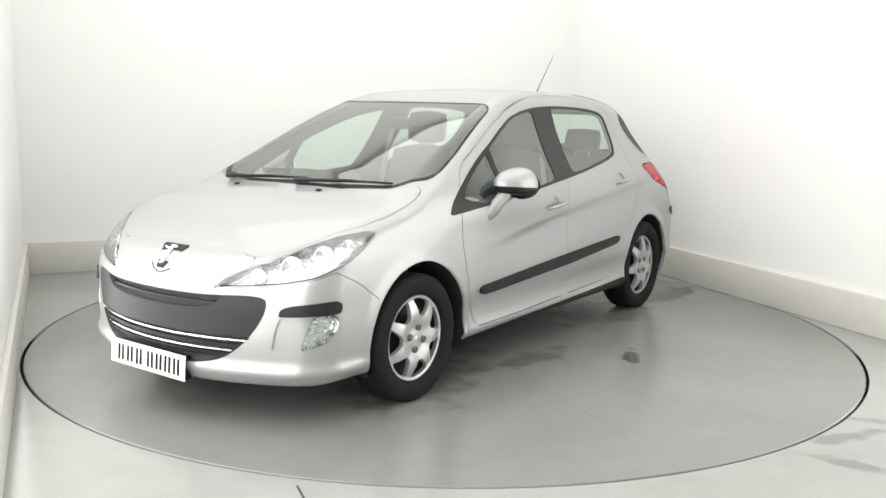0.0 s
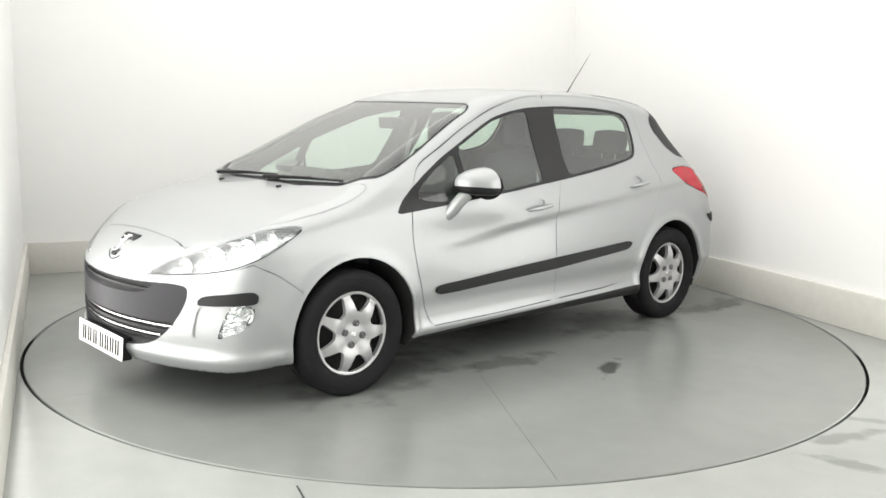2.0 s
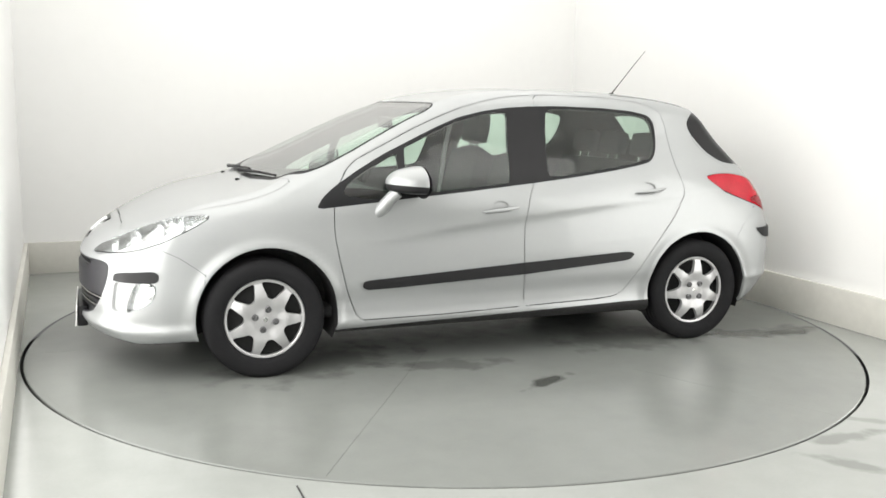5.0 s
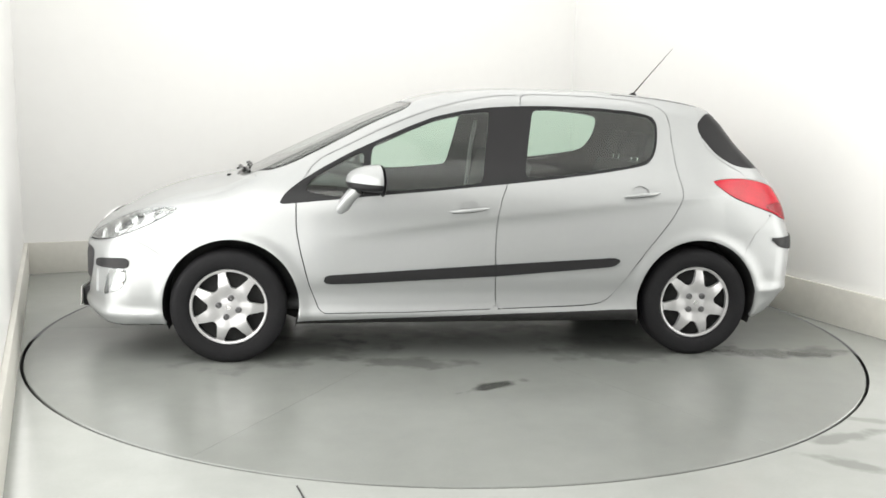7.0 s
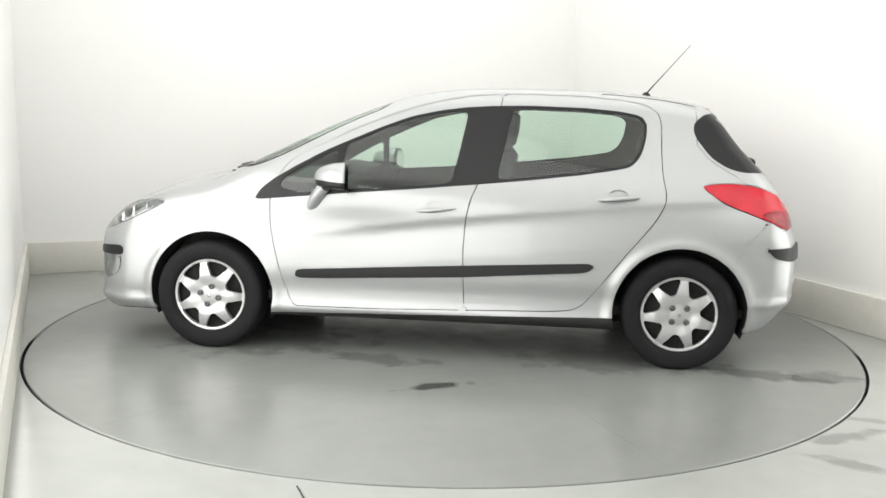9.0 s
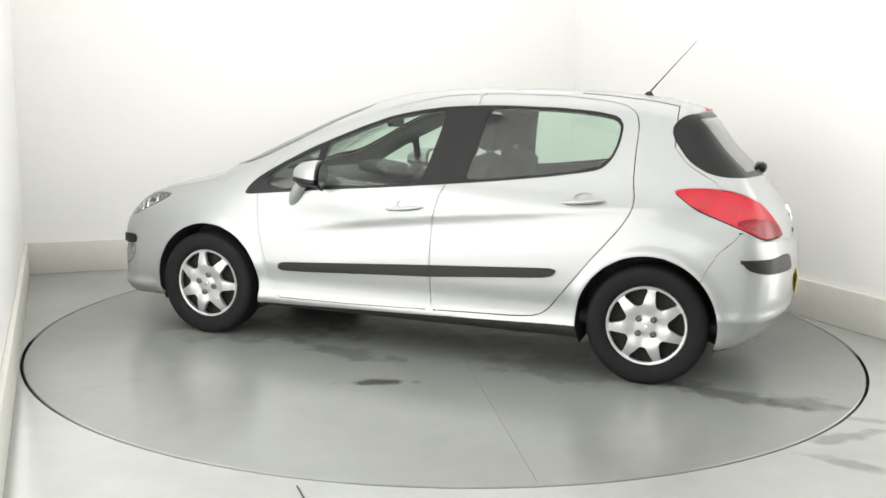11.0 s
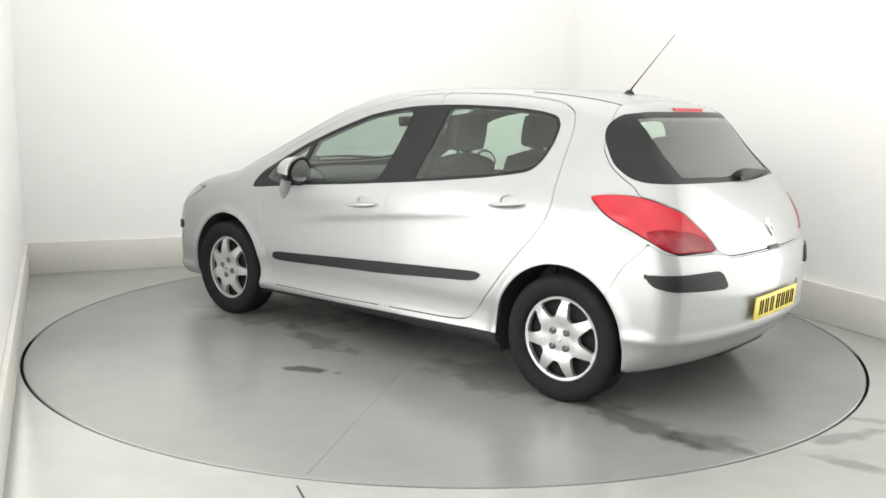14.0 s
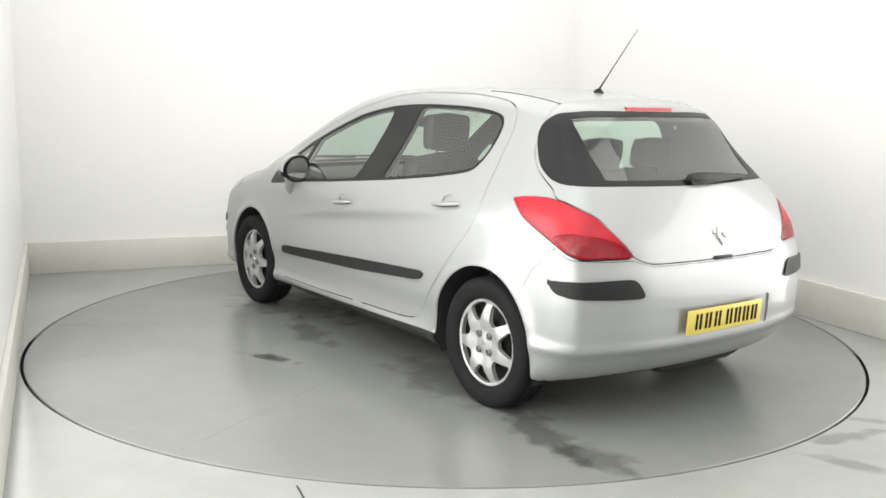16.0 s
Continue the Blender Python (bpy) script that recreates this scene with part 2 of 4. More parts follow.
SECTION = [(0.16, 0.80), (0.22, 0.826), (0.3, 0.843), (0.42, 0.853), (0.55, 0.852), (0.66, 0.847), (0.75, 0.839), (0.85, 0.822), (0.95, 0.782), (1.1, 0.687), (1.25, 0.602), (1.36, 0.552), (1.45, 0.513), (1.56, 0.465)]
TOP = [(-2.3, 1.042), (-1.9, 1.246), (-1.65, 1.345), (-1.4, 1.421), (-1, 1.477), (-0.5, 1.491), (-0.1, 1.483), (0.2, 1.443), (0.45, 1.360), (0.8, 1.209), (1.1, 1.070), (1.3, 0.975), (1.42, 0.946), (1.6, 0.913), (1.8, 0.847), (1.95, 0.769), (2.1, 0.684), (2.3, 0.535)]
NOSE = [(0.15, 2.125), (0.22, 2.16), (0.32, 2.172), (0.45, 2.173), (0.6, 2.161), (0.72, 2.109), (0.85, 2.017), (1.1, 1.80)]
TAIL = [(0.2, -1.835), (0.28, -1.92), (0.4, -1.99), (0.52, -2.003), (0.62, -2.003), (0.68, -1.995), (0.74, -1.973), (0.85, -1.938), (1.03, -1.812), (1.2, -1.648), (1.39, -1.512), (1.5, -1.456)]
PLAN_LOW = [(-2.1, 0.075), (-1.7, 0.022), (-1.3, 0.005), (-0.8, 0.002), (0.0, 0.011), (0.9, 0.021), (1.4, 0.030), (1.8, 0.052), (2.2, 0.126)]
PLAN_HIGH = [(-2.1, 0.117), (-1.7, 0.072), (-1.4, 0.023), (-0.8, 0.002), (0, -0.017), (0.5, -0.046), (1, 0.003), (1.4, 0.053), (2.2, 0.165)]
CROWN = [(-2, 0.151), (-1.2, 0.101), (0, 0.062), (0.6, 0.046), (1.2, 0.068), (1.5, 0.071), (2.1, 0.169)]
BOW = [(0, 0.398), (1, 0.068), (2, 0.143), (3, 0.164)]


def side_y(x, z):
    w = np.clip((z - 0.70) / 0.30, 0, 1)
    w = w * w * (3 - 2 * w)
    return tab(z, SECTION) - (1 - w) * tab(x, PLAN_LOW) - w * tab(x, PLAN_HIGH)


def body_f(x, y, z):
    y = np.abs(y)
    e = 0.004
    side = (y - side_y(x, z)) / 1.08
    zt = tab(x, TOP) - tab(x, CROWN) * y**2
    slope = (tab(x + e, TOP) - tab(x - e, TOP)) / (2 * e)
    top = (z - zt) / np.sqrt(1 + slope**2)
    (_, b0), (_, b1), (_, b2), (_, b3) = BOW
    front = (x - tab(z, NOSE) + b0 * y**2 + b1 * y**4) / np.sqrt(1 + (1.3 * y) ** 2)
    rear = (-x + tab(z, TAIL) + b2 * y**2 + b3 * y**4) / np.sqrt(1.15 + (0.2 * y + 1.1 * y**3) ** 2)
    bottom = (0.20 - 0.02 * np.clip(x - 1.5, 0, 1) + 0.1 * np.clip(-x - 1.6, 0, 1)) - z
    f = smax(side, top, 0.07)
    f = smax(f, front, 0.07)
    f = smax(f, rear, 0.06)
    return smax(f, bottom, 0.03)


def extra_y(x, z):
    """Shoulder crease, undercut, sill flare and arch lips of the flanks."""
    s = z - tab(x, [(-1.9, 0.93), (-1.42, 0.90), (-0.74, 0.845), (0.0, 0.768), (0.63, 0.686), (1.0, 0.64)])
    fade = np.clip((0.8 - x) / 0.5, 0, 1) * np.clip((x + 1.75) / 0.3, 0, 1)
    w = 0.007 * np.log1p(np.exp(np.clip(-s / 0.007, -30, 30)))
    y = -0.024 * fade * (1 - np.exp(-w / 0.035)) * np.exp(-w / 0.16)
    mid = np.clip((1.0 - x) / 0.08, 0, 1) * np.clip((x + 1.0) / 0.08, 0, 1)
    y = y + mid * (0.020 * np.exp(-(((z - 0.252) / 0.035) ** 2)) - 0.012 * np.exp(-(((z - 0.37) / 0.06) ** 2)))
    for cx in (1.283, -1.293):
        r = np.hypot(x - cx, z - 0.312)
        y = y + 0.012 * np.exp(-(((r - 0.36) / 0.035) ** 2)) * (z > 0.1)
    return y


def car_f(x, y, z):
    """Signed distance-like field of the whole car body."""
    lip = 0.016 * np.exp(-(((z - 0.255) / 0.03) ** 2)) * np.clip((x - 1.6) / 0.1, 0, 1)
    lip = lip + 0.014 * np.exp(-(((z - 0.375) / 0.03) ** 2)) * np.clip((-x - 1.6) / 0.1, 0, 1)
    return body_f(x, np.abs(y) - extra_y(x, z) * np.clip((np.abs(y) - 0.55) / 0.15, 0, 1), z) - lip


def surface_grid(f, h):
    """Quads on the zero level of f for y >= 0, drawn onto the surface."""
    xs, ys, zs = np.arange(-2.14, 2.30, h), np.arange(-h, 0.98, h), np.arange(0.10, 1.58, h)
    X, Y, Z = np.meshgrid(xs, ys, zs, indexing="ij")
    S = f(X, Y, Z) < 0
    nx, ny, nz = len(xs) - 1, len(ys) - 1, len(zs) - 1
    cnt = sum(S[a:nx + a, b:ny + b, c:nz + c].astype(int) for a in (0, 1) for b in (0, 1) for c in (0, 1))
    live = (cnt > 0) & (cnt < 8)
    idx = -np.ones(live.shape, int)
    cells = np.argwhere(live)
    idx[live] = np.arange(len(cells))
    P = np.stack([xs[cells[:, 0]] + h / 2, ys[cells[:, 1]] + h / 2, zs[cells[:, 2]] + h / 2], 1)
    P[cells[:, 1] == 0, 1] = 0
    P = settle(f, P, h, 14)
    # even out the spacing, then settle again
    quads = []
    for ax in range(3):
        a, b = [i for i in range(3) if i != ax]
        lo, hi = [slice(None)] * 3, [slice(None)] * 3
        lo[ax], hi[ax] = slice(0, -1), slice(1, None)
        e = np.argwhere(S[tuple(lo)] != S[tuple(hi)])
        flip = S[tuple(lo)][tuple(e.T)]
        q, ok = [], np.ones(len(e), bool)
        for da, db in ((-1, -1), (0, -1), (0, 0), (-1, 0)):
            c = e.copy()
            c[:, a] += da
            c[:, b] += db
            ok &= (c >= 0).all(1) & (c < (nx, ny, nz)).all(1)
            c = np.clip(c, 0, (nx - 1, ny - 1, nz - 1))
            q.append(idx[tuple(c.T)])
        q = np.stack(q, 1)
        if ax == 1:
            flip = ~flip
        q = np.where(flip[:, None], q, q[:, ::-1])[ok & (q >= 0).all(1)]
        quads.append(q)
    Q = np.concatenate(quads)
    for _ in range(3):
        acc, num = np.zeros_like(P), np.zeros(len(P))
        for i in range(4):
            for j in (1, 3):
                np.add.at(acc, Q[:, i], P[Q[:, (i + j) % 4]])
                np.add.at(num, Q[:, i], 1)
        mid = P[:, 1] == 0
        P = 0.5 * P + 0.5 * acc / np.maximum(num, 1)[:, None]
        P[mid, 1] = 0
        P = settle(f, P, h, 4)
    return P, Q


def slope_of(f, P):
    e = 6e-4
    return np.stack([(f(*(P + d).T) - f(*(P - d).T)) / (2 * e) for d in np.eye(3) * e], 1)


def settle(f, P, h, times):
    mid = P[:, 1] == 0
    for _ in range(times):
        G = slope_of(f, P)
        G[mid, 1] = 0
        P = P - np.clip(f(*P.T), -h, h)[:, None] * G / np.maximum((G**2).sum(1), 0.3)[:, None]
        P[mid, 1] = 0
    return P


def rounded(points, times=2):
    """Corner-cut outline."""
    p = np.array(points, float)
    for _ in range(times):
        n = np.roll(p, -1, 0)
        k = np.minimum(0.2, 0.022 / (np.linalg.norm(n - p, axis=1) + 1e-9))[:, None]
        p = np.stack([(1 - k) * p + k * n, k * p + (1 - k) * n], 1).reshape(-1, 2)
    return p


def inside(points, u, v, times=2):
    """Signed distance to an outline, negative within."""
    p = rounded(points, times)
    q = np.roll(p, -1, 0)
    best, odd = np.full(u.shape, 9.0), np.zeros(u.shape, bool)
    for (ax, ay), (bx, by) in zip(p, q):
        ex, ey = bx - ax, by - ay
        t = np.clip(((u - ax) * ex + (v - ay) * ey) / (ex * ex + ey * ey + 1e-12), 0, 1)
        best = np.minimum(best, np.hypot(u - ax - t * ex, v - ay - t * ey))
        cross = (ay > v) != (by > v)
        odd ^= cross & (u < ex * (v - ay) / (ey if ey else 1e-12) + ax)
    return np.where(odd, -best, best)


def cut(bm, f, near=0.12):
    """Split the faces of bm along f = 0."""
    bm.verts.index_update()
    co = np.array([v.co for v in bm.verts])
    val = f(co[:, 0], co[:, 1], co[:, 2])
    val[np.abs(val) < 0.0012] = 0.0
    values = {v: x for v, x in zip(bm.verts, val)}
    hot = [e for e in bm.edges if values[e.verts[0]] * values[e.verts[1]] < 0 and max(abs(values[e.verts[0]]), abs(values[e.verts[1]])) < near]
    on = {v for v, x in values.items() if x == 0.0}
    for e in hot:
        a, b = e.verts
        x, y = values[a], values[b]
        _, v = bmesh.utils.edge_split(e, a, x / (x - y))
        values[v] = 0.0
        on.add(v)
    for face in {fc for v in on for fc in v.link_faces}:
        vs = list(face.verts)
        k = [i for i, v in enumerate(vs) if v in on]
        if len(k) == 2 and (k[1] - k[0]) not in (1, len(vs) - 1):
            bmesh.utils.face_split(face, vs[k[0]], vs[k[1]])
        elif len(k) == 3 and len(vs) > 4:
            for i, j in ((0, 1), (1, 2), (0, 2)):
                if (k[j] - k[i]) not in (1, len(vs) - 1):
                    bmesh.utils.face_split(face, vs[k[i]], vs[k[j]])
                    break


# outlines of the panels: side view (x, z); wrapped round a corner (u, z) with u = |x| - y; from above (x, y); from ahead (y, z)
DLO = [(1.035, 0.852), (0.997, 0.912), (0.938, 0.961), (0.82, 1.034), (0.651, 1.126), (0.49, 1.198), (0.338, 1.264), (0.183, 1.322), (0.027, 1.356), (-0.131, 1.377), (-0.305, 1.387), (-0.479, 1.39), (-0.766, 1.383), (-0.957, 1.368), (-1.075, 1.345), (-1.105, 1.295), (-1.095, 1.209), (-1.07, 1.133), (-1.02, 1.075), (-0.93, 1.055), (-0.748, 1.027), (-0.468, 0.993), (-0.197, 0.966), (0.175, 0.932), (0.477, 0.908), (0.75, 0.88)]
FRONT_DOOR = [(0.89, 1.0), (0.938, 0.94), (0.941, 0.85), (0.94, 0.726), (0.919, 0.604), (0.874, 0.42), (0.815, 0.268), (0.319, 0.27), (-0.145, 0.284), (-0.137, 0.437), (-0.133, 0.623), (-0.142, 0.776), (-0.167, 0.892), (-0.197, 0.957), (-0.305, 1.387), (-0.313, 1.45), (-0.131, 1.438), (0.027, 1.408), (0.184, 1.368), (0.339, 1.312), (0.493, 1.248), (0.644, 1.174), (0.8, 1.1), (0.86, 1.05)]
REAR_DOOR = [(-0.145, 0.284), (-0.607, 0.296), (-0.73, 0.307), (-0.79, 0.34), (-0.876, 0.453), (-0.993, 0.609), (-1.096, 0.733), (-1.155, 0.809), (-1.196, 0.884), (-1.203, 0.943), (-1.185, 1.031), (-1.179, 1.18), (-1.184, 1.287), (-1.164, 1.365), (-1.1, 1.405), (-0.99, 1.425), (-0.771, 1.446), (-0.451, 1.453), (-0.313, 1.45), (-0.305, 1.387), (-0.197, 0.957), (-0.167, 0.892), (-0.142, 0.776), (-0.133, 0.623), (-0.137, 0.437)]
QUARTER_PANE = [(0.90, 0.925), (0.86, 0.985), (0.75, 1.05), (0.575, 1.142), (0.60, 0.912), (0.75, 0.897)]
FRONT_PANE = [(0.535, 1.165), (0.49, 1.182), (0.338, 1.247), (0.183, 1.306), (0.027, 1.34), (-0.13, 1.36), (-0.06, 0.97), (0.175, 0.947), (0.56, 0.92)]
REAR_PANE = [(-0.375, 1.374), (-0.479, 1.376), (-0.766, 1.369), (-0.95, 1.354), (-1.06, 1.335), (-1.09, 1.295), (-1.082, 1.209), (-1.058, 1.14), (-1.012, 1.09), (-0.93, 1.07), (-0.748, 1.042), (-0.468, 1.008), (-0.30, 0.992)]
MOULDING = [(0.80, 0.452), (0.785, 0.476), (0.628, 0.484), (-0.138, 0.53), (-0.81, 0.567), (-0.84, 0.552), (-0.80, 0.518), (-0.14, 0.468), (0.628, 0.433), (0.785, 0.43)]
HEADLAMP = [(1.745, 0.617), (1.669, 0.655), (1.551, 0.687), (1.418, 0.724), (1.216, 0.777), (1.012, 0.822), (0.835, 0.836), (0.765, 0.826), (0.858, 0.768), (0.985, 0.71), (1.154, 0.667), (1.351, 0.642), (1.549, 0.627)]
STRIP_FRONT = [(1.39, 0.505), (1.355, 0.541), (1.28, 0.554), (1.05, 0.568), (1.005, 0.562), (1.005, 0.512)]
FOG_RECESS = [(1.38, 0.50), (1.015, 0.51), (1.035, 0.43), (1.10, 0.385), (1.25, 0.355), (1.43, 0.348)]
FOG_LAMP = [(1.17, 0.506), (1.018, 0.508), (1.04, 0.432), (1.10, 0.39), (1.255, 0.365)]
GRILLE = [(-0.278, 0.578), (0.278, 0.578), (0.508, 0.588), (0.58, 0.58), (0.582, 0.53), (0.547, 0.456), (0.489, 0.379), (0.412, 0.317), (0.331, 0.288), (0.2, 0.272), (-0.2, 0.272)]
SLOT_HIGH = [(-0.3, 0.572), (0.3, 0.572), (0.41, 0.578), (0.33, 0.527), (0.2, 0.515), (-0.2, 0.512)]
SLOT_LOW = [(-0.3, 0.415), (0.3, 0.408), (0.53, 0.412), (0.478, 0.38), (0.408, 0.325), (0.33, 0.297), (0.2, 0.281), (-0.2, 0.281)]
HOOD = [(1.953, -0.3), (1.955, 0.2), (1.952, 0.34), (1.965, 0.44), (1.90, 0.555), (1.78, 0.655), (1.62, 0.73), (1.45, 0.742), (1.2, 0.735), (1.14, 0.715), (1.225, 0.6), (1.288, 0.33), (1.298, 0.0), (1.298, -0.3)]
SCREEN = [(1.298, -0.3), (1.298, 0.0), (1.290, 0.307), (1.22, 0.60), (1.09, 0.705), (0.98, 0.705), (0.80, 0.675), (0.567, 0.625), (0.36, 0.578), (0.305, 0.54), (0.33, 0.309), (0.341, 0.0), (0.341, -0.3)]
TAIL_LAMP = [(0.64, 0.985), (0.72, 0.998), (0.857, 1.003), (0.98, 0.988), (1.169, 0.935), (1.27, 0.87), (1.36, 0.81), (1.405, 0.765), (1.264, 0.765), (1.10, 0.765), (1.02, 0.782), (0.875, 0.843), (0.72, 0.905)]
TAIL_LOW = [(0.90, 0.845), (1.0, 0.868), (1.13, 0.862), (1.25, 0.845), (1.33, 0.82), (1.40, 0.775), (1.385, 0.772), (1.11, 0.771), (1.03, 0.787)]
REAR_GLASS = [(0.77, 1.25), (0.80, 1.315), (0.89, 1.36), (1.1, 1.374), (2.3, 1.376), (2.3, 1.046), (1.68, 1.046), (1.32, 1.052), (0.97, 1.055), (0.88, 1.072), (0.80, 1.13)]
TAILGATE = [(2.4, 0.735), (1.52, 0.737), (1.45, 0.752), (1.405, 0.767), (1.36, 0.812), (1.27, 0.872), (1.169, 0.937), (0.99, 0.99), (0.915, 1.0), (0.905, 1.035), (0.86, 1.06), (0.785, 1.12), (0.75, 1.23), (0.76, 1.30), (0.80, 1.5), (2.4, 1.6)]
STRIP_REAR = [(0.90, 0.674), (1.39, 0.683), (1.43, 0.672), (1.49, 0.60), (1.338, 0.60), (1.05, 0.607), (0.95, 0.622)]
REAR_BUMPER = [(0.72, 0.15), (0.70, 0.55), (0.80, 0.70), (0.93, 0.80), (1.02, 0.765), (1.264, 0.755), (1.40, 0.757), (1.45, 0.742), (1.52, 0.728), (2.5, 0.726), (2.5, 0.1)]
FRONT_BUMPER = [(0.76, 0.1), (0.765, 0.54), (0.90, 0.63), (1.03, 0.685), (1.154, 0.66), (1.351, 0.635), (1.549, 0.62), (1.755, 0.61), (1.675, 0.66), (1.52, 0.70), (1.523, 0.78), (1.6, 0.9), (2.4, 0.9), (2.4, 0.1)]

P, Q = surface_grid(car_f, 0.021)
shell = bmesh.new()
made = [shell.verts.new(p) for p in P]
for q in Q:
    try:
        shell.faces.new([made[i] for i in q])
    except ValueError:
        pass


def ux(x, y):
    return np.abs(x) - y


SIDE = lambda pts, times=2: (lambda x, y, z: inside(pts, x, z, times))
FORE = lambda pts, times=2: (lambda x, y, z: np.where(x > 1.3, inside(pts, ux(x, y), z, times), 5.0))
AFT = lambda pts, times=2: (lambda x, y, z: np.where(x < -1.2, inside(pts, ux(x, y), z, times), 5.0))
AHEAD = lambda pts, times=2: (lambda x, y, z: np.where(x > 1.7, inside(pts, y, z, times), 5.0))
ABOVE = lambda pts, times=2: (lambda x, y, z: np.where(z > 0.6, inside(pts, x, y, times), 5.0))


def arch(x, y, z):
    d = np.minimum(np.hypot(x - 1.283, np.minimum(z, 9) - 0.312) - 0.357, np.hypot(x + 1.293, z - 0.312) - 0.352)
    return np.where(y > 0.3, d, 5.0)


def gate(x, y, z):
    return np.maximum(np.where(x < -1.2, inside(TAILGATE, ux(x, y), z, 1), 5.0), x + 1.37)


def sill_edge(x, y, z):
    return np.where(np.abs(x) < 1.0, z - (0.2235 + 0.0285 * (0.92 - x)), 5.0)


def plate_bed(x, y, z):
    return np.where(x < -1.7, np.maximum(np.abs(y) - 0.352, np.abs(z - 0.472) - 0.072), 5.0)


def handle_cup(x, y, z):
    a = np.hypot((x - 0.018) / 1.9, z - 0.850) - 0.026
    b = np.hypot((x + 0.952) / 1.9, z - 0.934) - 0.026
    return np.where(y > 0.4, np.minimum(a, b), 5.0)


bonnet = lambda x, y, z: np.where((z > 0.6) & (x > 1.0), inside(HOOD, x, y, 1), 5.0)
nose_skin = lambda x, y, z: np.maximum(FORE(FRONT_BUMPER, 0)(x, y, z), 0.004 - bonnet(x, y, z))
SEAM_CUT = 0.0028
CUTS = [("arch", arch, 0), ("front_door", SIDE(FRONT_DOOR, 1), SEAM_CUT), ("rear_door", SIDE(REAR_DOOR, 1), SEAM_CUT), ("bonnet", bonnet, 0.0022), ("tailgate", gate, SEAM_CUT),
        ("front_bumper", nose_skin, 0.0018), ("rear_bumper", AFT(REAR_BUMPER, 0), 0.0016),
        ("window_trim", SIDE(DLO, 1), 0), ("quarter_pane", SIDE(QUARTER_PANE), 0), ("front_pane", SIDE(FRONT_PANE), 0), ("rear_pane", SIDE(REAR_PANE), 0),
        ("moulding", SIDE(MOULDING), 0), ("headlamp", FORE(HEADLAMP), 0.0025), ("bumper_bar", AHEAD(GRILLE), 0), ("slot_high", AHEAD(SLOT_HIGH), 0), ("slot_low", AHEAD(SLOT_LOW), 0),
        ("fog_recess", FORE(FOG_RECESS), 0), ("strip_front", FORE(STRIP_FRONT), 0), ("fog_lamp", FORE(FOG_LAMP), 0),
        ("screen_frame", ABOVE(SCREEN), 0), ("windscreen", lambda x, y, z: ABOVE(SCREEN)(x, y, z) + 0.010 + 0.022 * np.clip((x - 1.0) / 0.15, 0, 1), 0),
        ("tail_lamp", AFT(TAIL_LAMP), 0.0034), ("tail_low", AFT(TAIL_LOW), 0.001), ("rear_frame", AFT(REAR_GLASS), 0), ("rear_window", lambda x, y, z: np.maximum(AFT(REAR_GLASS)(x, y, z) + 0.025, y - 0.50), 0), ("strip_rear", AFT(STRIP_REAR), 0),
        ("plate_bed", plate_bed, 0), ("handle_cup", handle_cup, 0), ("underside", sill_edge, 0)]
for _, f, gap in CUTS:
    if gap:
        cut(shell, lambda x, y, z: f(x, y, z) - gap)
        cut(shell, lambda x, y, z: f(x, y, z) + gap)
    else:
        cut(shell, f)
shell.normal_update()
shell.verts.index_update()
FACES = list(shell.faces)
C = np.array([fc.calc_center_median() for fc in FACES])
kind_of = np.full(len(FACES), "shell", dtype=object)
for name, f, gap in CUTS:
    v = f(*C.T)
    kind_of[v < -gap] = name
    if gap:
        kind_of[np.abs(v) <= gap] = "gap"
NZ = np.array([fc.normal.z for fc in FACES])
kind_of[(NZ < -0.85) & (C[:, 2] < 0.32)] = "underside"
kind_of[arch(*C.T) < 0] = "arch"
VP = settle(car_f, np.array([v.co for v in shell.verts]), 0.01, 2)
VN = slope_of(car_f, VP)
VN[VP[:, 1] == 0, 1] = 0
VN /= np.linalg.norm(VN, axis=1)[:, None]
by_kind = {}
for fc, k in zip(FACES, kind_of):
    ring = [v.index for v in fc.verts]
    if fc.normal.dot(Vector(VN[ring[0]])) < 0:
        ring.reverse()
    by_kind.setdefault(k, []).append(ring)


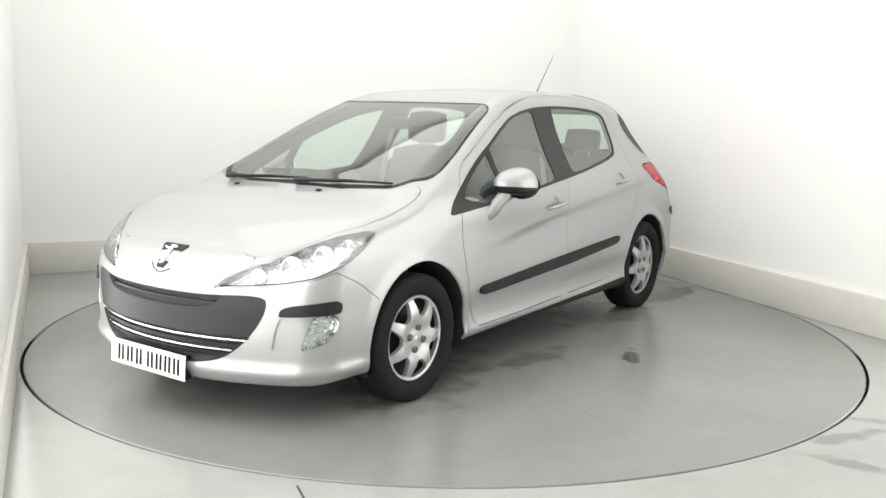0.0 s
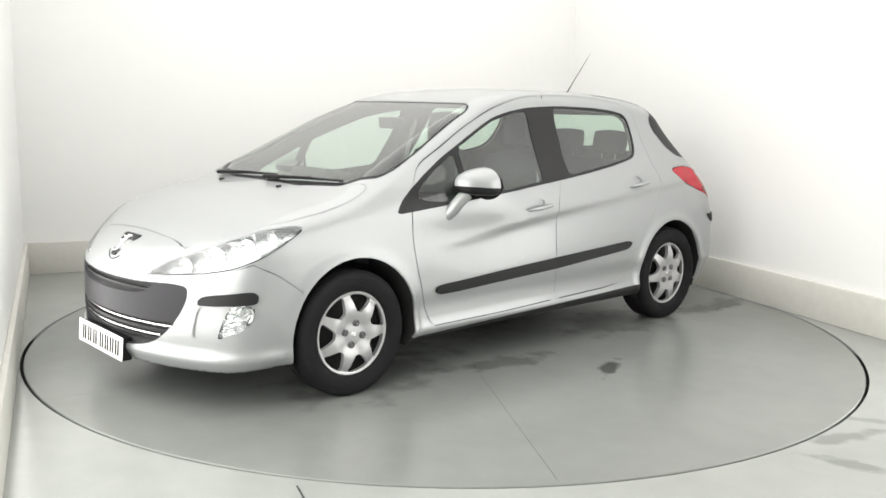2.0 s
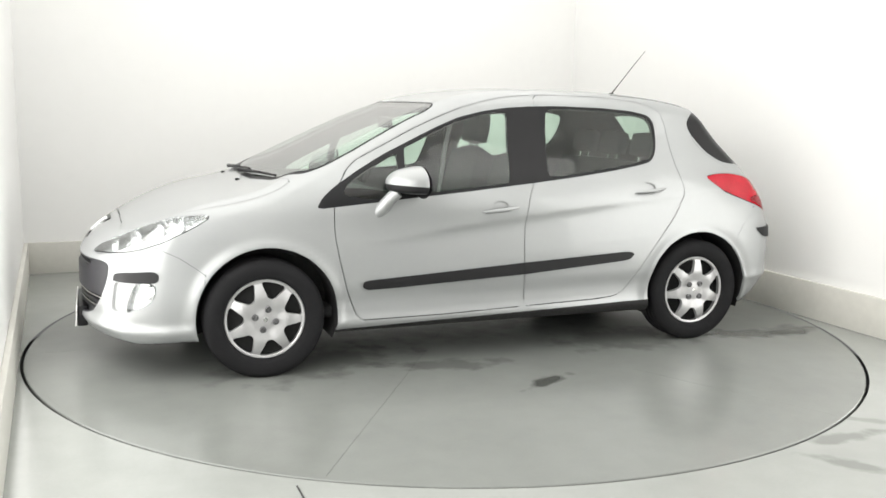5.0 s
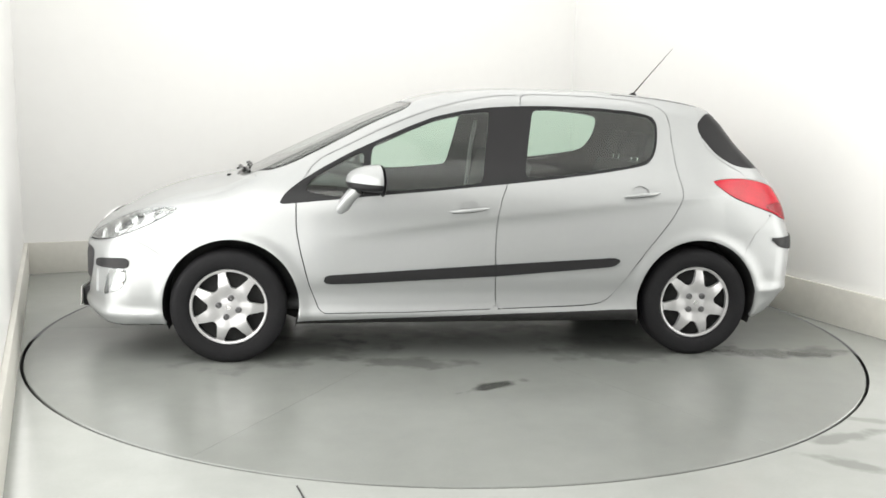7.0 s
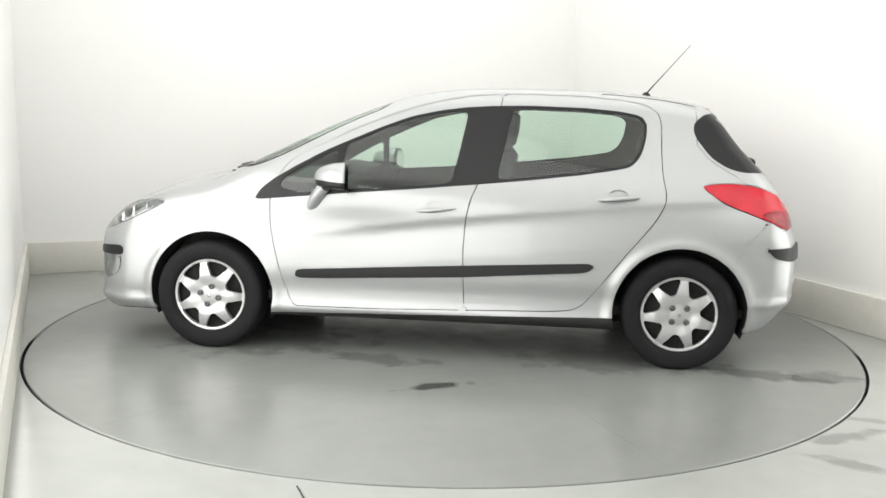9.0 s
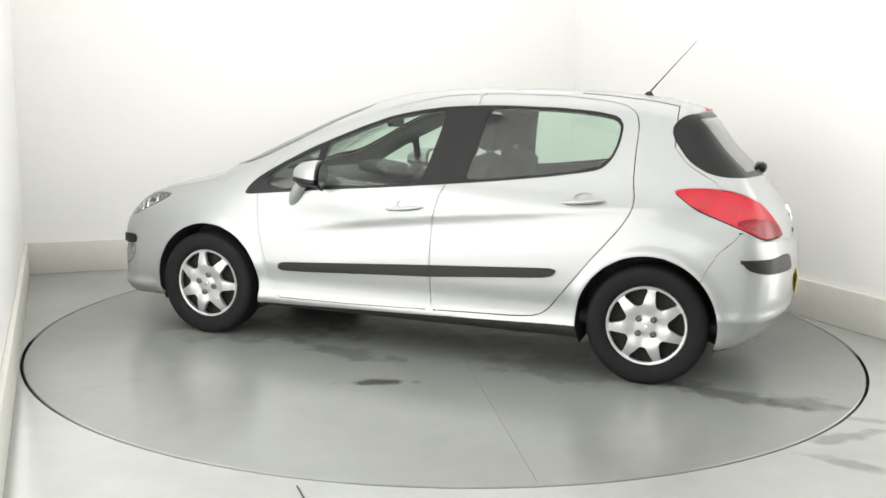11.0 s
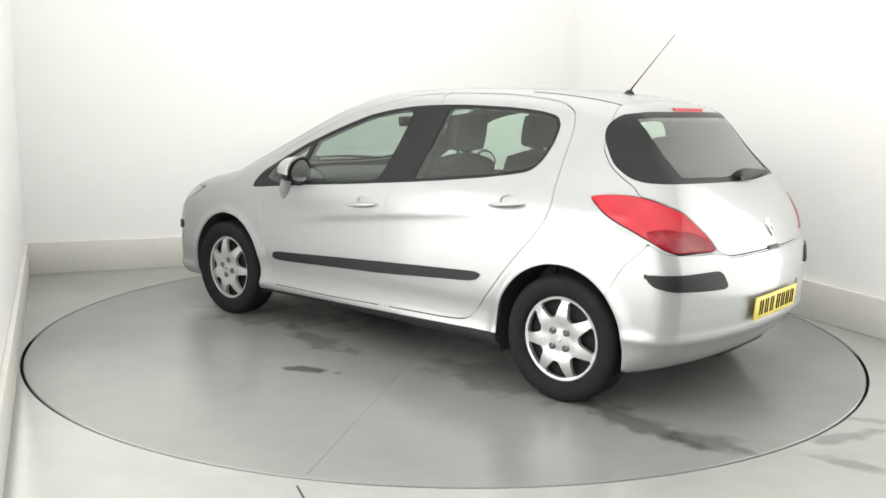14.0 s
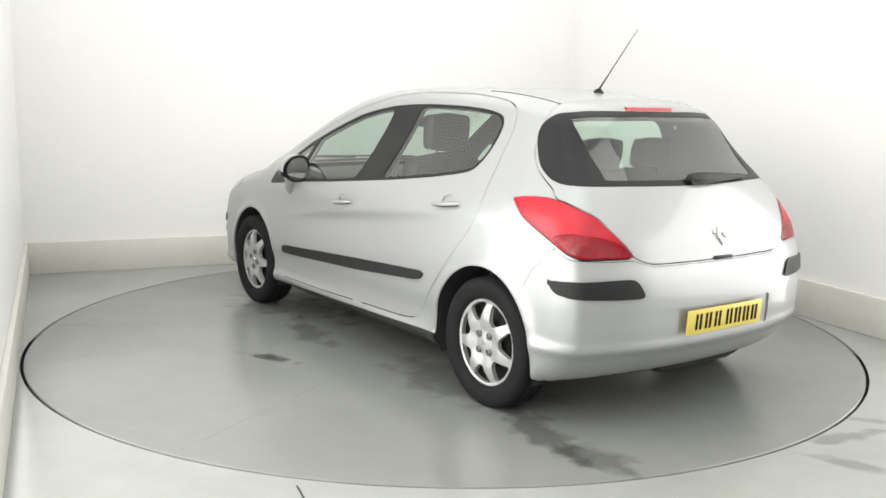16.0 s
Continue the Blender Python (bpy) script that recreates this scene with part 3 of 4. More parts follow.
def panel(name, kinds, mat, parent, sides=(1,), offset=0.0, thick=0.0, label="", mirror=False):
    """A piece of the skin as one mesh; mirror: on both halves at once; thick: rims folded inwards by that much."""
    faces = [f for k in kinds for f in by_kind.get(k, [])]
    used = sorted({i for f in faces for i in f})
    at = {i: j for j, i in enumerate(used)}
    obs = []
    groups = [(1, -1)] if mirror else [(s,) for s in sides]
    for group in groups:
        verts, norms, fl = [], [], []
        for s in group:
            base = len(verts)
            m = np.array((1, s, 1))
            verts += list((VP[used] + VN[used] * offset) * m)
            norms += list(VN[used] * m)
            fl += [[base + at[i] for i in (f if s > 0 else f[::-1])] for f in faces]
            if thick:
                count = {}
                for f in faces:
                    for a, b in zip(f, f[1:] + f[:1]):
                        count[(a, b)] = 1
                rim = [(a, b) for a, b in count if (b, a) not in count and not (abs(VP[a, 1]) < 1e-6 and abs(VP[b, 1]) < 1e-6)]
                low = {}
                for i in {i for e in rim for i in e}:
                    low[i] = len(verts)
                    verts.append((VP[i] + VN[i] * (offset - thick)) * m)
                    norms.append(VN[i] * m)
                for a, b in rim:
                    f = [base + at[b], base + at[a], low[a], low[b]]
                    fl.append(f if s > 0 else f[::-1])
        me = bpy.data.meshes.new(name)
        me.from_pydata([tuple(v) for v in verts], [], fl)
        me.materials.append(mat)
        me.polygons.foreach_set("use_smooth", [True] * len(me.polygons))
        me.normals_split_custom_set_from_vertices([tuple(n) for n in norms])
        ob = new(name, me)
        ob.parent = parent
        obs.append(tagged(ob, label))
    return obs


car = tagged(new("car"), "silver five-door hatchback with black side mouldings, parked on the turntable", "car")
BOTH = (1, -1)
panel("body_shell", ["shell"], PAINT, car, mirror=True, thick=0.012, label="silver painted roof, wings and sills")
panel("underbody", ["underside"], DARK, car, mirror=True, label="black underside")
panel("bonnet", ["bonnet"], PAINT, car, mirror=True, thick=0.012, label="silver painted bonnet")
bumper = panel("front_bumper", ["front_bumper"], PAINT, car, mirror=True, thick=0.02, label="silver painted front bumper")[0]
panel("bumper_bar", ["bumper_bar"], BAR, bumper, mirror=True, thick=0.03, label="dark grey plastic bar across the grille")
hatch = panel("tailgate", ["tailgate"], PAINT, car, mirror=True, thick=0.012, label="silver painted tailgate")[0]
aft = panel("rear_bumper", ["rear_bumper"], PAINT, car, mirror=True, thick=0.02, label="silver painted rear bumper")[0]
panel("plate_recess", ["plate_bed"], PAINT, aft, mirror=True, offset=-0.008, label="pale number plate recess")
doors = {}
for s in BOTH:
    for name in ("front_door", "rear_door"):
        doors[name, s] = panel(name, [name], PAINT, car, (s,), 0, 0.02, "silver painted door")[0]
    panel("window_trim", ["window_trim"], SATIN, car, (s,), 0.001, 0.008, "satin black window frame and pillar cover")
    panel("quarter_pane", ["quarter_pane"], GLASS, doors["front_door", s], (s,), -0.003)
    panel("window_pane", ["front_pane"], GLASS, doors["front_door", s], (s,), -0.003)
    panel("window_pane", ["rear_pane"], GLASS, doors["rear_door", s], (s,), -0.003)
    for name in ("front_door", "rear_door"):
        keep = by_kind["moulding"]
        by_kind["half"] = [f for f in keep if (np.mean([VP[i, 0] for i in f]) > -0.138) == (name == "front_door")]
        panel("side_moulding", ["half"], BLACK, doors[name, s], (s,), 0.013, 0.014, "black plastic rubbing strip")
        by_kind["cup"] = [f for f in by_kind["handle_cup"] if (np.mean([VP[i, 0] for i in f]) > -0.4) == (name == "front_door")]
        panel("handle_cup", ["cup"], PAINT, doors[name, s], (s,), -0.010, -0.010)
    panel("bumper_strip", ["strip_front"], BLACK, bumper, (s,), 0.009, 0.010, "black plastic bumper strip")
    panel("bumper_strip", ["strip_rear"], BLACK, aft, (s,), 0.009, 0.010, "black plastic bumper strip")
    panel("fog_recess", ["fog_recess"], PAINT, bumper, (s,), -0.012, 0.0)
    lamp = panel("headlamp", ["headlamp"], LENS, car, (s,), 0.0, 0.004, "clear headlamp with chrome reflectors")[0]
    panel("lamp_housing", ["headlamp"], CHROME, lamp, (s,), -0.045, -0.045, "faceted chrome reflector")
    fog = panel("fog_lamp", ["fog_lamp"], LENS, bumper, (s,), 0.001, 0.004, "clear fog lamp")[0]
    panel("fog_reflector", ["fog_lamp"], CHROME, fog, (s,), -0.03, -0.03)
    tail = panel("tail_lamp", ["tail_lamp"], RED, car, (s,), 0.003, 0.008, "red tail lamp wrapped round the corner")[0]
    panel("lamp_band", ["tail_low"], DEEP_RED, tail, (s,), 0.003, 0.008, "deep red lower band")
    panel("lamp_housing", ["tail_lamp", "tail_low"], CHROME, tail, (s,), -0.03, -0.03)
screen = panel("windscreen", ["windscreen"], GLASS, car, mirror=True, offset=-0.003, label="greenish laminated windscreen")[0]
panel("screen_seal", ["screen_frame"], SATIN, screen, mirror=True, offset=-0.002, thick=0.006, label="black windscreen edge")
rear_glass = panel("rear_window", ["rear_window"], GLASS, hatch, mirror=True, offset=-0.003, label="rear window")[0]
panel("rear_seal", ["rear_frame"], SATIN, hatch, mirror=True, offset=-0.001, thick=0.006, label="black rear window edge")
solid = [k for k in by_kind if k not in ("windscreen", "rear_window", "quarter_pane", "front_pane", "rear_pane", "headlamp", "fog_lamp", "tail_lamp", "tail_low", "arch", "half", "cup", "underside")]
panel("inner_lining", solid, LINING, car, mirror=True, offset=-0.03, label="dark grey interior lining")


def solve(axis, a, b, lo, hi):
    """Coordinate on the body along one axis, from lo within to hi without: axis 0 gives x at (y, z), 1 gives y at (x, z), 2 gives z at (x, y)."""
    for n in (160, 60):
        m = np.linspace(lo, hi, n)
        u, v = np.full(n, a), np.full(n, b)
        out = car_f(*[(m, u, v), (u, m, v), (u, v, m)][axis]) > 0
        k = n - np.argmax(~out[::-1])
        k = min(max(k, 1), n - 1)
        lo, hi = m[k - 1], m[k]
    return float(lo)


def flank(x, z):
    return solve(1, x, z, 0.0, 1.2)


def nose(y, z):
    return solve(0, y, z, 1.0, 2.4)


def stern(y, z):
    return solve(0, y, z, -1.0, -2.4)


def crest(x, y):
    return solve(2, x, y, 0.3, 1.8)


def tube(bm, points, radius, steps=10):
    """Round bar along points; radius may be one number or one per point."""
    pts = [Vector(p) for p in points]
    rad = radius if isinstance(radius, (list, tuple)) else [radius] * len(pts)
    rings = []
    for i, p in enumerate(pts):
        d = (pts[min(i + 1, len(pts) - 1)] - pts[max(i - 1, 0)]).normalized()
        q = d.to_track_quat("Z", "Y")
        rings.append([bm.verts.new(p + q @ Vector((rad[i] * math.cos(2 * math.pi * k / steps), rad[i] * math.sin(2 * math.pi * k / steps), 0))) for k in range(steps)])
    for a, b in zip(rings, rings[1:]):
        for k in range(steps):
            bm.faces.new((a[k], a[(k + 1) % steps], b[(k + 1) % steps], b[k]))
    bm.faces.new(rings[0][::-1])
    bm.faces.new(rings[-1])
    return bm


def ribbon(bm, points, high, deep):
    """Bar of rectangular section along points in the x-y plane, deep along x."""
    rows = [[bm.verts.new((x - d, y, z + h)) for d, h in ((0, -high / 2), (0, high / 2), (deep, high / 2), (deep, -high / 2))] for x, y, z in points]
    for a, b in zip(rows, rows[1:]):
        for k in range(4):
            bm.faces.new((a[k], a[(k + 1) % 4], b[(k + 1) % 4], b[k]))
    bm.faces.new(rows[0][::-1])
    bm.faces.new(rows[-1])
    bmesh.ops.recalc_face_normals(bm, faces=bm.faces)
    return bm


def cushion(bm, size, m, round_=0.3, cuts=6):
    """Soft block."""
    r = bmesh.ops.create_cube(bm, size=2)
    vs = set(r["verts"])
    bmesh.ops.subdivide_edges(bm, edges=list({e for v in vs for e in v.link_edges}), cuts=cuts, use_grid_fill=True)
    vs = [v for v in bm.verts if v.tag is False]
    for v in vs:
        c = v.co
        n = c.normalized() * max(abs(c.x), abs(c.y), abs(c.z)) * 1.25
        v.co = m @ Vector([(1 - round_) * a * s + round_ * b * s for a, b, s in zip(c, n, size)])
        v.tag = True
    return bm


# ---- wheels ----
def cap_profile(r):
    return 0.012 + tabf(r, [(0.0, 0.016), (0.03, 0.015), (0.055, 0.010), (0.085, 0.017), (0.12, 0.022), (0.17, 0.010), (0.188, 0.002), (0.198, 0.007), (0.204, 0.004), (0.208, -0.008)])


def tabf(r, pts):
    return float(tab(np.array([r]), pts)[0])


def cap_hole(x, y, z):
    r, a = np.hypot(x, z), np.arctan2(z, x)
    k = (a / (2 * math.pi / 7) + 0.25) % 1.0 - 0.5
    w = k * 2 * math.pi / 7 * r
    reach = np.clip((r - 0.108) / 0.075, 0, 1)
    s = 0.010
    a1, b1 = np.abs(w) - (0.014 + 0.050 * reach) + s, np.abs(r - 0.149) - 0.041 + s
    return np.hypot(np.maximum(a1, 0), np.maximum(b1, 0)) + np.minimum(np.maximum(a1, b1), 0) - s


def hubcap():
    bm = bmesh.new()
    radii = [0.012 * i for i in range(1, 9)] + [0.1 + 0.006 * i for i in range(0, 18)] + [0.205, 0.208]
    steps = 168
    rings = []
    for r in radii:
        rib = -0.002 * max(0.0, 1 - ((r - 0.12) / 0.07) ** 2)
        base = cap_profile(r)
        rings.append([bm.verts.new((r * math.cos(a), base + rib * math.cos(7 * (a - radians(12.857))), r * math.sin(a))) for a in (2 * math.pi * k / steps for k in range(steps))])
    for a, b in zip(rings, rings[1:]):
        for k in range(steps):
            bm.faces.new((a[k], b[k], b[(k + 1) % steps], a[(k + 1) % steps]))
    bm.faces.new(rings[0])
    cut(bm, cap_hole, 0.1)
    faces = list(bm.faces)
    inner = cap_hole(*np.array([f.calc_center_median() for f in faces]).T) < 0
    out = [f for f, k in zip(faces, inner) if k]
    bmesh.ops.delete(bm, geom=out, context="FACES")
    rim = [e for e in bm.edges if e.is_boundary]
    grown = bmesh.ops.extrude_edge_only(bm, edges=rim)["geom"]
    for v in grown:
        if isinstance(v, bmesh.types.BMVert):
            v.co.y -= 0.022
    bmesh.ops.recalc_face_normals(bm, faces=bm.faces)
    return bm


COVER = mesh_of("wheel_cover", hubcap(), CAP, True, 40)


def make_wheel(x, s, turn, nuts):
    wheel = new("wheel")
    wheel.parent = car
    wheel.location, wheel.rotation_euler = (x, s * 0.733, HUB), (0, 0, 0 if s > 0 else math.pi)
    tagged(wheel, "black tyre with a seven-spoke silver wheel cover")
    R = HUB + 0.004
    out = [(0.206, 0.072), (0.214, 0.085), (0.228, 0.092), (0.250, 0.097), (0.270, 0.097), (0.288, 0.092), (R - 0.008, 0.082), (R - 0.001, 0.070), (R, 0.05), (R - 0.006, 0.046), (R - 0.006, 0.040), (R, 0.036), (R, 0.006), (R - 0.006, 0.003)]
    part("tyre", lathe(bmesh.new(), out + [(r, -h) for r, h in out[::-1]] + [(0.206, -0.07)], 72), TYRE, wheel, "black rubber tyre", 50)
    part("rim", lathe(bmesh.new(), [(0.0, 0.02), (0.06, 0.03), (0.10, 0.028), (0.14, 0.01), (0.19, 0.018), (0.198, 0.06), (0.21, 0.074), (0.21, -0.07), (0.0, -0.06)], 48), DARK, wheel, "black steel rim")
    cap = tagged(new("wheel_cover", COVER), "silver seven-spoke wheel cover")
    cap.parent = wheel
    cap.location, cap.rotation_euler = (0, 0.055, 0), (0, radians(turn), 0)
    for k in range(4):
        nut = part("wheel_nut", lathe(bmesh.new(), [(0.0, 0.012), (0.007, 0.012), (0.009, 0.005), (0.013, 0.013), (0.017, 0.011), (0.0175, -0.002)], 14), NUT, cap, "grey wheel nut", 30)
        a = radians(nuts + 90 * k)
        nut.location = (0.053 * math.cos(a), cap_profile(0.053) - 0.001, 0.053 * math.sin(a))
    badge = part("cap_badge", lathe(bmesh.new(), [(0.0, 0.004), (0.011, 0.003), (0.013, 0.0)], 20), BRIGHT, cap)
    badge.location = (0, cap_profile(0), 0)
    return wheel


HUB = 0.302
for x, s, turn, nuts in ((1.298, 1, 10.5, 25), (-1.298, 1, -6, 39), (1.298, -1, 40, 45), (-1.298, -1, 15, 30)):
    make_wheel(x, s, turn, nuts)
    bm = bmesh.new()
    rows = []
    cx = 1.283 if x > 0 else -1.293
    for i in range(33):
        a = radians(-22 + 224 * i / 32)
        px, pz = cx + 0.357 * math.cos(a), 0.312 + 0.357 * math.sin(a)
        ye = flank(px, max(pz, 0.22)) - 0.012
        rows.append([bm.verts.new((px, s * yy, pz)) for yy in (ye, 0.55)] + [bm.verts.new((cx, s * 0.55, 0.312))])
    for a, b in zip(rows, rows[1:]):
        bm.faces.new((a[0], a[1], b[1], b[0]))
        bm.faces.new((a[1], a[2], b[2], b[1]))
    bmesh.ops.remove_doubles(bm, verts=bm.verts, dist=1e-5)
    part("arch_liner", bm, DARK, car, "black wheel arch liner")
part("axle", tube(bmesh.new(), [(-1.298, -0.66, HUB), (-1.298, 0.66, HUB)], 0.03), DARK, car, "dark rear axle")
part("axle", tube(bmesh.new(), [(1.298, -0.66, HUB), (1.298, 0.66, HUB)], 0.03), DARK, car, "dark front axle")
bm = box(bmesh.new(), -1.86, -1.55, -0.30, 0.25, 0.20, 0.31, 0.04, 3)
part("silencer", bm, DARK, car, "dark exhaust silencer")

# ---- door mirrors, handles, aerial ----
for s in BOTH:
    door = doors["front_door", s]
    shells = []
    for low in (False, True):
        bm = bmesh.new()
        bmesh.ops.create_uvsphere(bm, u_segments=36, v_segments=24, radius=1)
        for v in bm.verts:
            a, b, c = v.co
            flat = a < 0
            px = 0.520 + (0.140 * a * (1 - 0.15 * b) if not flat else 0.012 * a)
            out = 0.5 + 0.5 * b
            pz = 0.978 + (0.088 * c ** 0.85 if c > 0 else -0.052 * abs(c) ** 0.45) * (1.02 - 0.10 * b * b) - 0.012 * out + 0.010
            py = 0.882 + 0.098 * math.copysign(abs(b) ** 0.85, b)
            v.co = (px - 0.03 * out + 0.05 * max(a, 0) * (1 - out), s * py, pz)
        edge = lambda x, y, z: z - 0.974 - 0.06 * (x - 0.55)
        cut(bm, edge, 0.2)
        gone = [f for f in bm.faces if (edge(*f.calc_center_median()) < 0) != low]
        bmesh.ops.delete(bm, geom=gone, context="FACES")
        if s < 0:
            bmesh.ops.reverse_faces(bm, faces=bm.faces)
        shells.append(bm)
    mirror = part("door_mirror", shells[0], PAINT, door, "silver door mirror with a black lower half", 60)
    part("mirror_base", shells[1], SATIN, mirror, "black lower shell", 60)
    bm = bmesh.new()
    bmesh.ops.create_circle(bm, cap_ends=True, segments=32, radius=1)
    for v in bm.verts:
        a, b, _ = v.co
        v.co = (0.501 - 0.031 * (0.5 + 0.5 * a), s * (0.880 + 0.080 * a), 0.986 - 0.006 * a + 0.066 * b * (1 - 0.12 * a))
    part("mirror_pane", bm, MIRROR, mirror, "silvered mirror glass")
    bm = bmesh.new()
    bmesh.ops.create_circle(bm, cap_ends=True, segments=32, radius=1)
    for v in bm.verts:
        a, b, _ = v.co
        v.co = (0.5045 - 0.031 * (0.5 + 0.5 * a), s * (0.881 + 0.100 * a), 0.985 - 0.006 * a + 0.082 * b * (1 - 0.12 * a))
    part("mirror_surround", bm, SATIN, mirror, "black mirror surround")
    bm = tube(bmesh.new(), [(0.71, s * 0.80, 0.822), (0.685, s * 0.83, 0.86), (0.655, s * 0.85, 0.905), (0.62, s * 0.865, 0.94)], [0.032, 0.036, 0.032, 0.034], 14)
    part("mirror_foot", bm, PAINT, mirror, "silver mirror foot")
    for name, cx, cz in (("front_door", 0.018, 0.829), ("rear_door", -0.955, 0.914)):
        pts = []
        for i in range(13):
            u = i / 12 * 2 - 1
            px = cx + 0.108 * u
            pz = cz - 0.010 * u
            pts.append((px, s * (flank(px, pz) + 0.012 + 0.020 * (1 - u * u)), pz))
        bm = tube(bmesh.new(), pts, [0.003 + 0.007 * (1 - (i / 6 - 1) ** 4) for i in range(13)], 12)
        grip = part("door_handle", bm, PAINT, doors[name, s], "silver pull handle", 60)
        # thin black bar that draws the grip's shadow on the door
        part("handle_shade", tube(bmesh.new(), [(q[0], q[1] - s * 0.012, q[2] - 0.009) for q in pts[1:-1]], [0.001 + 0.0045 * (1 - (i / 5 - 1) ** 2) for i in range(11)], 8), SATIN, grip, "dark bar standing in for the shade under the grip")
aerial = part("aerial", lathe(bmesh.new(), [(0.0, 0.022), (0.012, 0.02), (0.022, 0.010), (0.03, -0.004)], 24, "z"), SATIN, car, "black roof aerial")
aerial.location = (-1.15, 0, crest(-1.15, 0))
part("mast", tube(bmesh.new(), [(0, 0, 0.012), (-0.05, 0, 0.072), (-0.245, 0, 0.30)], [0.005, 0.0032, 0.0014], 8), SATIN, aerial, "thin black mast")

for s in BOTH:
    pts = [(x, s * (0.46 + 0.06 * min(max((x + 0.9) / 1.1, 0), 1)), 0) for x in np.linspace(-0.86, -1.37, 20)]
    part("roof_strip", tube(bmesh.new(), [(x, y, crest(x, y) - 0.0005) for x, y, _ in pts], 0.004, 8), NUT, car, "narrow grey roof strip")

# ---- front ----
grille = part("grille", ribbon(bmesh.new(), [(nose(y, 0.315) - 0.018, y, 0.315) for y in np.linspace(-0.40, 0.40, 33)], 0.010, 0.01), SATIN, bumper, "black grille slats with two bright strips")
for z, half, mat, high in ((0.392, 0.515, BRIGHT, 0.007), (0.345, 0.455, BRIGHT, 0.007), (0.368, 0.47, SATIN, 0.014), (0.328, 0.41, SATIN, 0.008), (0.545, 0.36, SATIN, 0.010)):
    part("bright_strip" if mat is BRIGHT else "slat", ribbon(bmesh.new(), [(nose(y, z) - 0.010, y, z) for y in np.linspace(-half, half, 37)], high, 0.012), mat, grille, "bright metal strip" if mat is BRIGHT else "")
for i in range(25):
    y = -0.48 + 0.04 * i
    lo = 0.29 if abs(y) < 0.36 else 0.33
    x = nose(y, 0.35) - 0.034
    part("grille_rib", box(bmesh.new(), x - 0.004, x, y - 0.002, y + 0.002, lo, 0.396), SATIN, grille)


def number_plate(parent, mat, cx, cy, cz, tilt, turn):
    ob = part("number_plate", box(bmesh.new(), -0.003, 0.003, -0.26, 0.26, -0.0555, 0.0555, 0.002), mat, parent, "number plate with plain dark bars")
    ob.matrix_local = pose(cx, cy, cz, 0, tilt, turn)
    for y in (0.205, 0.145, 0.085, 0.025, -0.055, -0.12, -0.185):
        for d in (-0.0135, 0.0135):
            part("plate_bar", box(bmesh.new(), 0.0032, 0.005, y + d - 0.0075, y + d + 0.0075, -0.036, 0.036, 0.0006), TYRE, ob)
    return ob


number_plate(bumper, WHITE, 2.192, -0.005, 0.254, -4, 0)
part("plate_holder", box(bmesh.new(), 2.135, 2.188, -0.255, 0.225, 0.19, 0.30, 0.006), SATIN, bumper, "black plate holder")
bm = bmesh.new()
front, back = [], []
for y, t in ((-0.082, 0.0), (0.072, 0.0), (0.076, 0.10), (0.034, 1.0), (-0.008, 1.0), (-0.086, 0.10)):
    x = 1.998 + 0.118 * t
    z = crest(x, y - 0.01)
    front.append(bm.verts.new((x + 0.004, y - 0.01, z + 0.005)))
    back.append(bm.verts.new((x - 0.012, y - 0.01, z - 0.012)))
bm.faces.new(front)
for i in range(6):
    j = (i + 1) % 6
    bm.faces.new((front[i], back[i], back[j], front[j]))
bmesh.ops.recalc_face_normals(bm, faces=bm.faces)
emblem = part("emblem", bm, SATIN, bumper, "black shield emblem with a plain silver figure", 20)
bm = bmesh.new()
for t0, y0, t1, y1, r in ((0.14, -0.012, 0.5, 0.004, 0.013), (0.5, 0.004, 0.86, 0.012, 0.010), (0.14, -0.012, 0.16, 0.018, 0.010), (0.30, -0.01, 0.22, -0.052, 0.007), (0.42, 0.0, 0.46, -0.034, 0.007), (0.62, 0.0, 0.60, 0.034, 0.006), (0.80, 0.01, 0.88, -0.004, 0.006)):
    a = [(2.004 + 0.115 * t, y - 0.01, crest(1.998 + 0.118 * t, y - 0.01) + 0.004) for t, y in ((t0, y0), (t1, y1))]
    tube(bm, a, r * 0.62, 10)
part("emblem_figure", bm, FIGURE, emblem, "plain silver figure")
pts = [(x, y, crest(x, y) + 0.0005) for x, y in ((2.128 - 4.5 * (y - 0.01) ** 2, y) for y in np.linspace(-0.07, 0.07, 15))]
part("badge_groove", tube(bmesh.new(), pts, 0.003, 6), SATIN, bumper, "fine dark line under the emblem")
for y in (-0.36, 0.23):
    z = crest(1.34, y)
    part("washer_jet", box(bmesh.new(), 1.33, 1.352, y - 0.012, y + 0.012, z - 0.004, z + 0.009, 0.003), SATIN, car, "black washer jet")
for y0, y1, x0, x1 in ((-0.50, 0.06, 1.270, 1.245), (0.02, 0.58, 1.280, 1.195)):
    pts = [(x0 + (x1 - x0) * t, y0 + (y1 - y0) * t, crest(x0 + (x1 - x0) * t, y0 + (y1 - y0) * t) + 0.010) for t in np.linspace(0, 1, 12)]
    wiper = part("wiper", tube(bmesh.new(), pts, 0.0065, 8), SATIN, car, "black windscreen wiper")
    part("wiper_arm", tube(bmesh.new(), [(p[0] + 0.016, p[1], p[2] + 0.006) for p in pts[:8]], [0.012, 0.010, 0.008, 0.007, 0.006, 0.006, 0.005, 0.005], 8), SATIN, wiper)

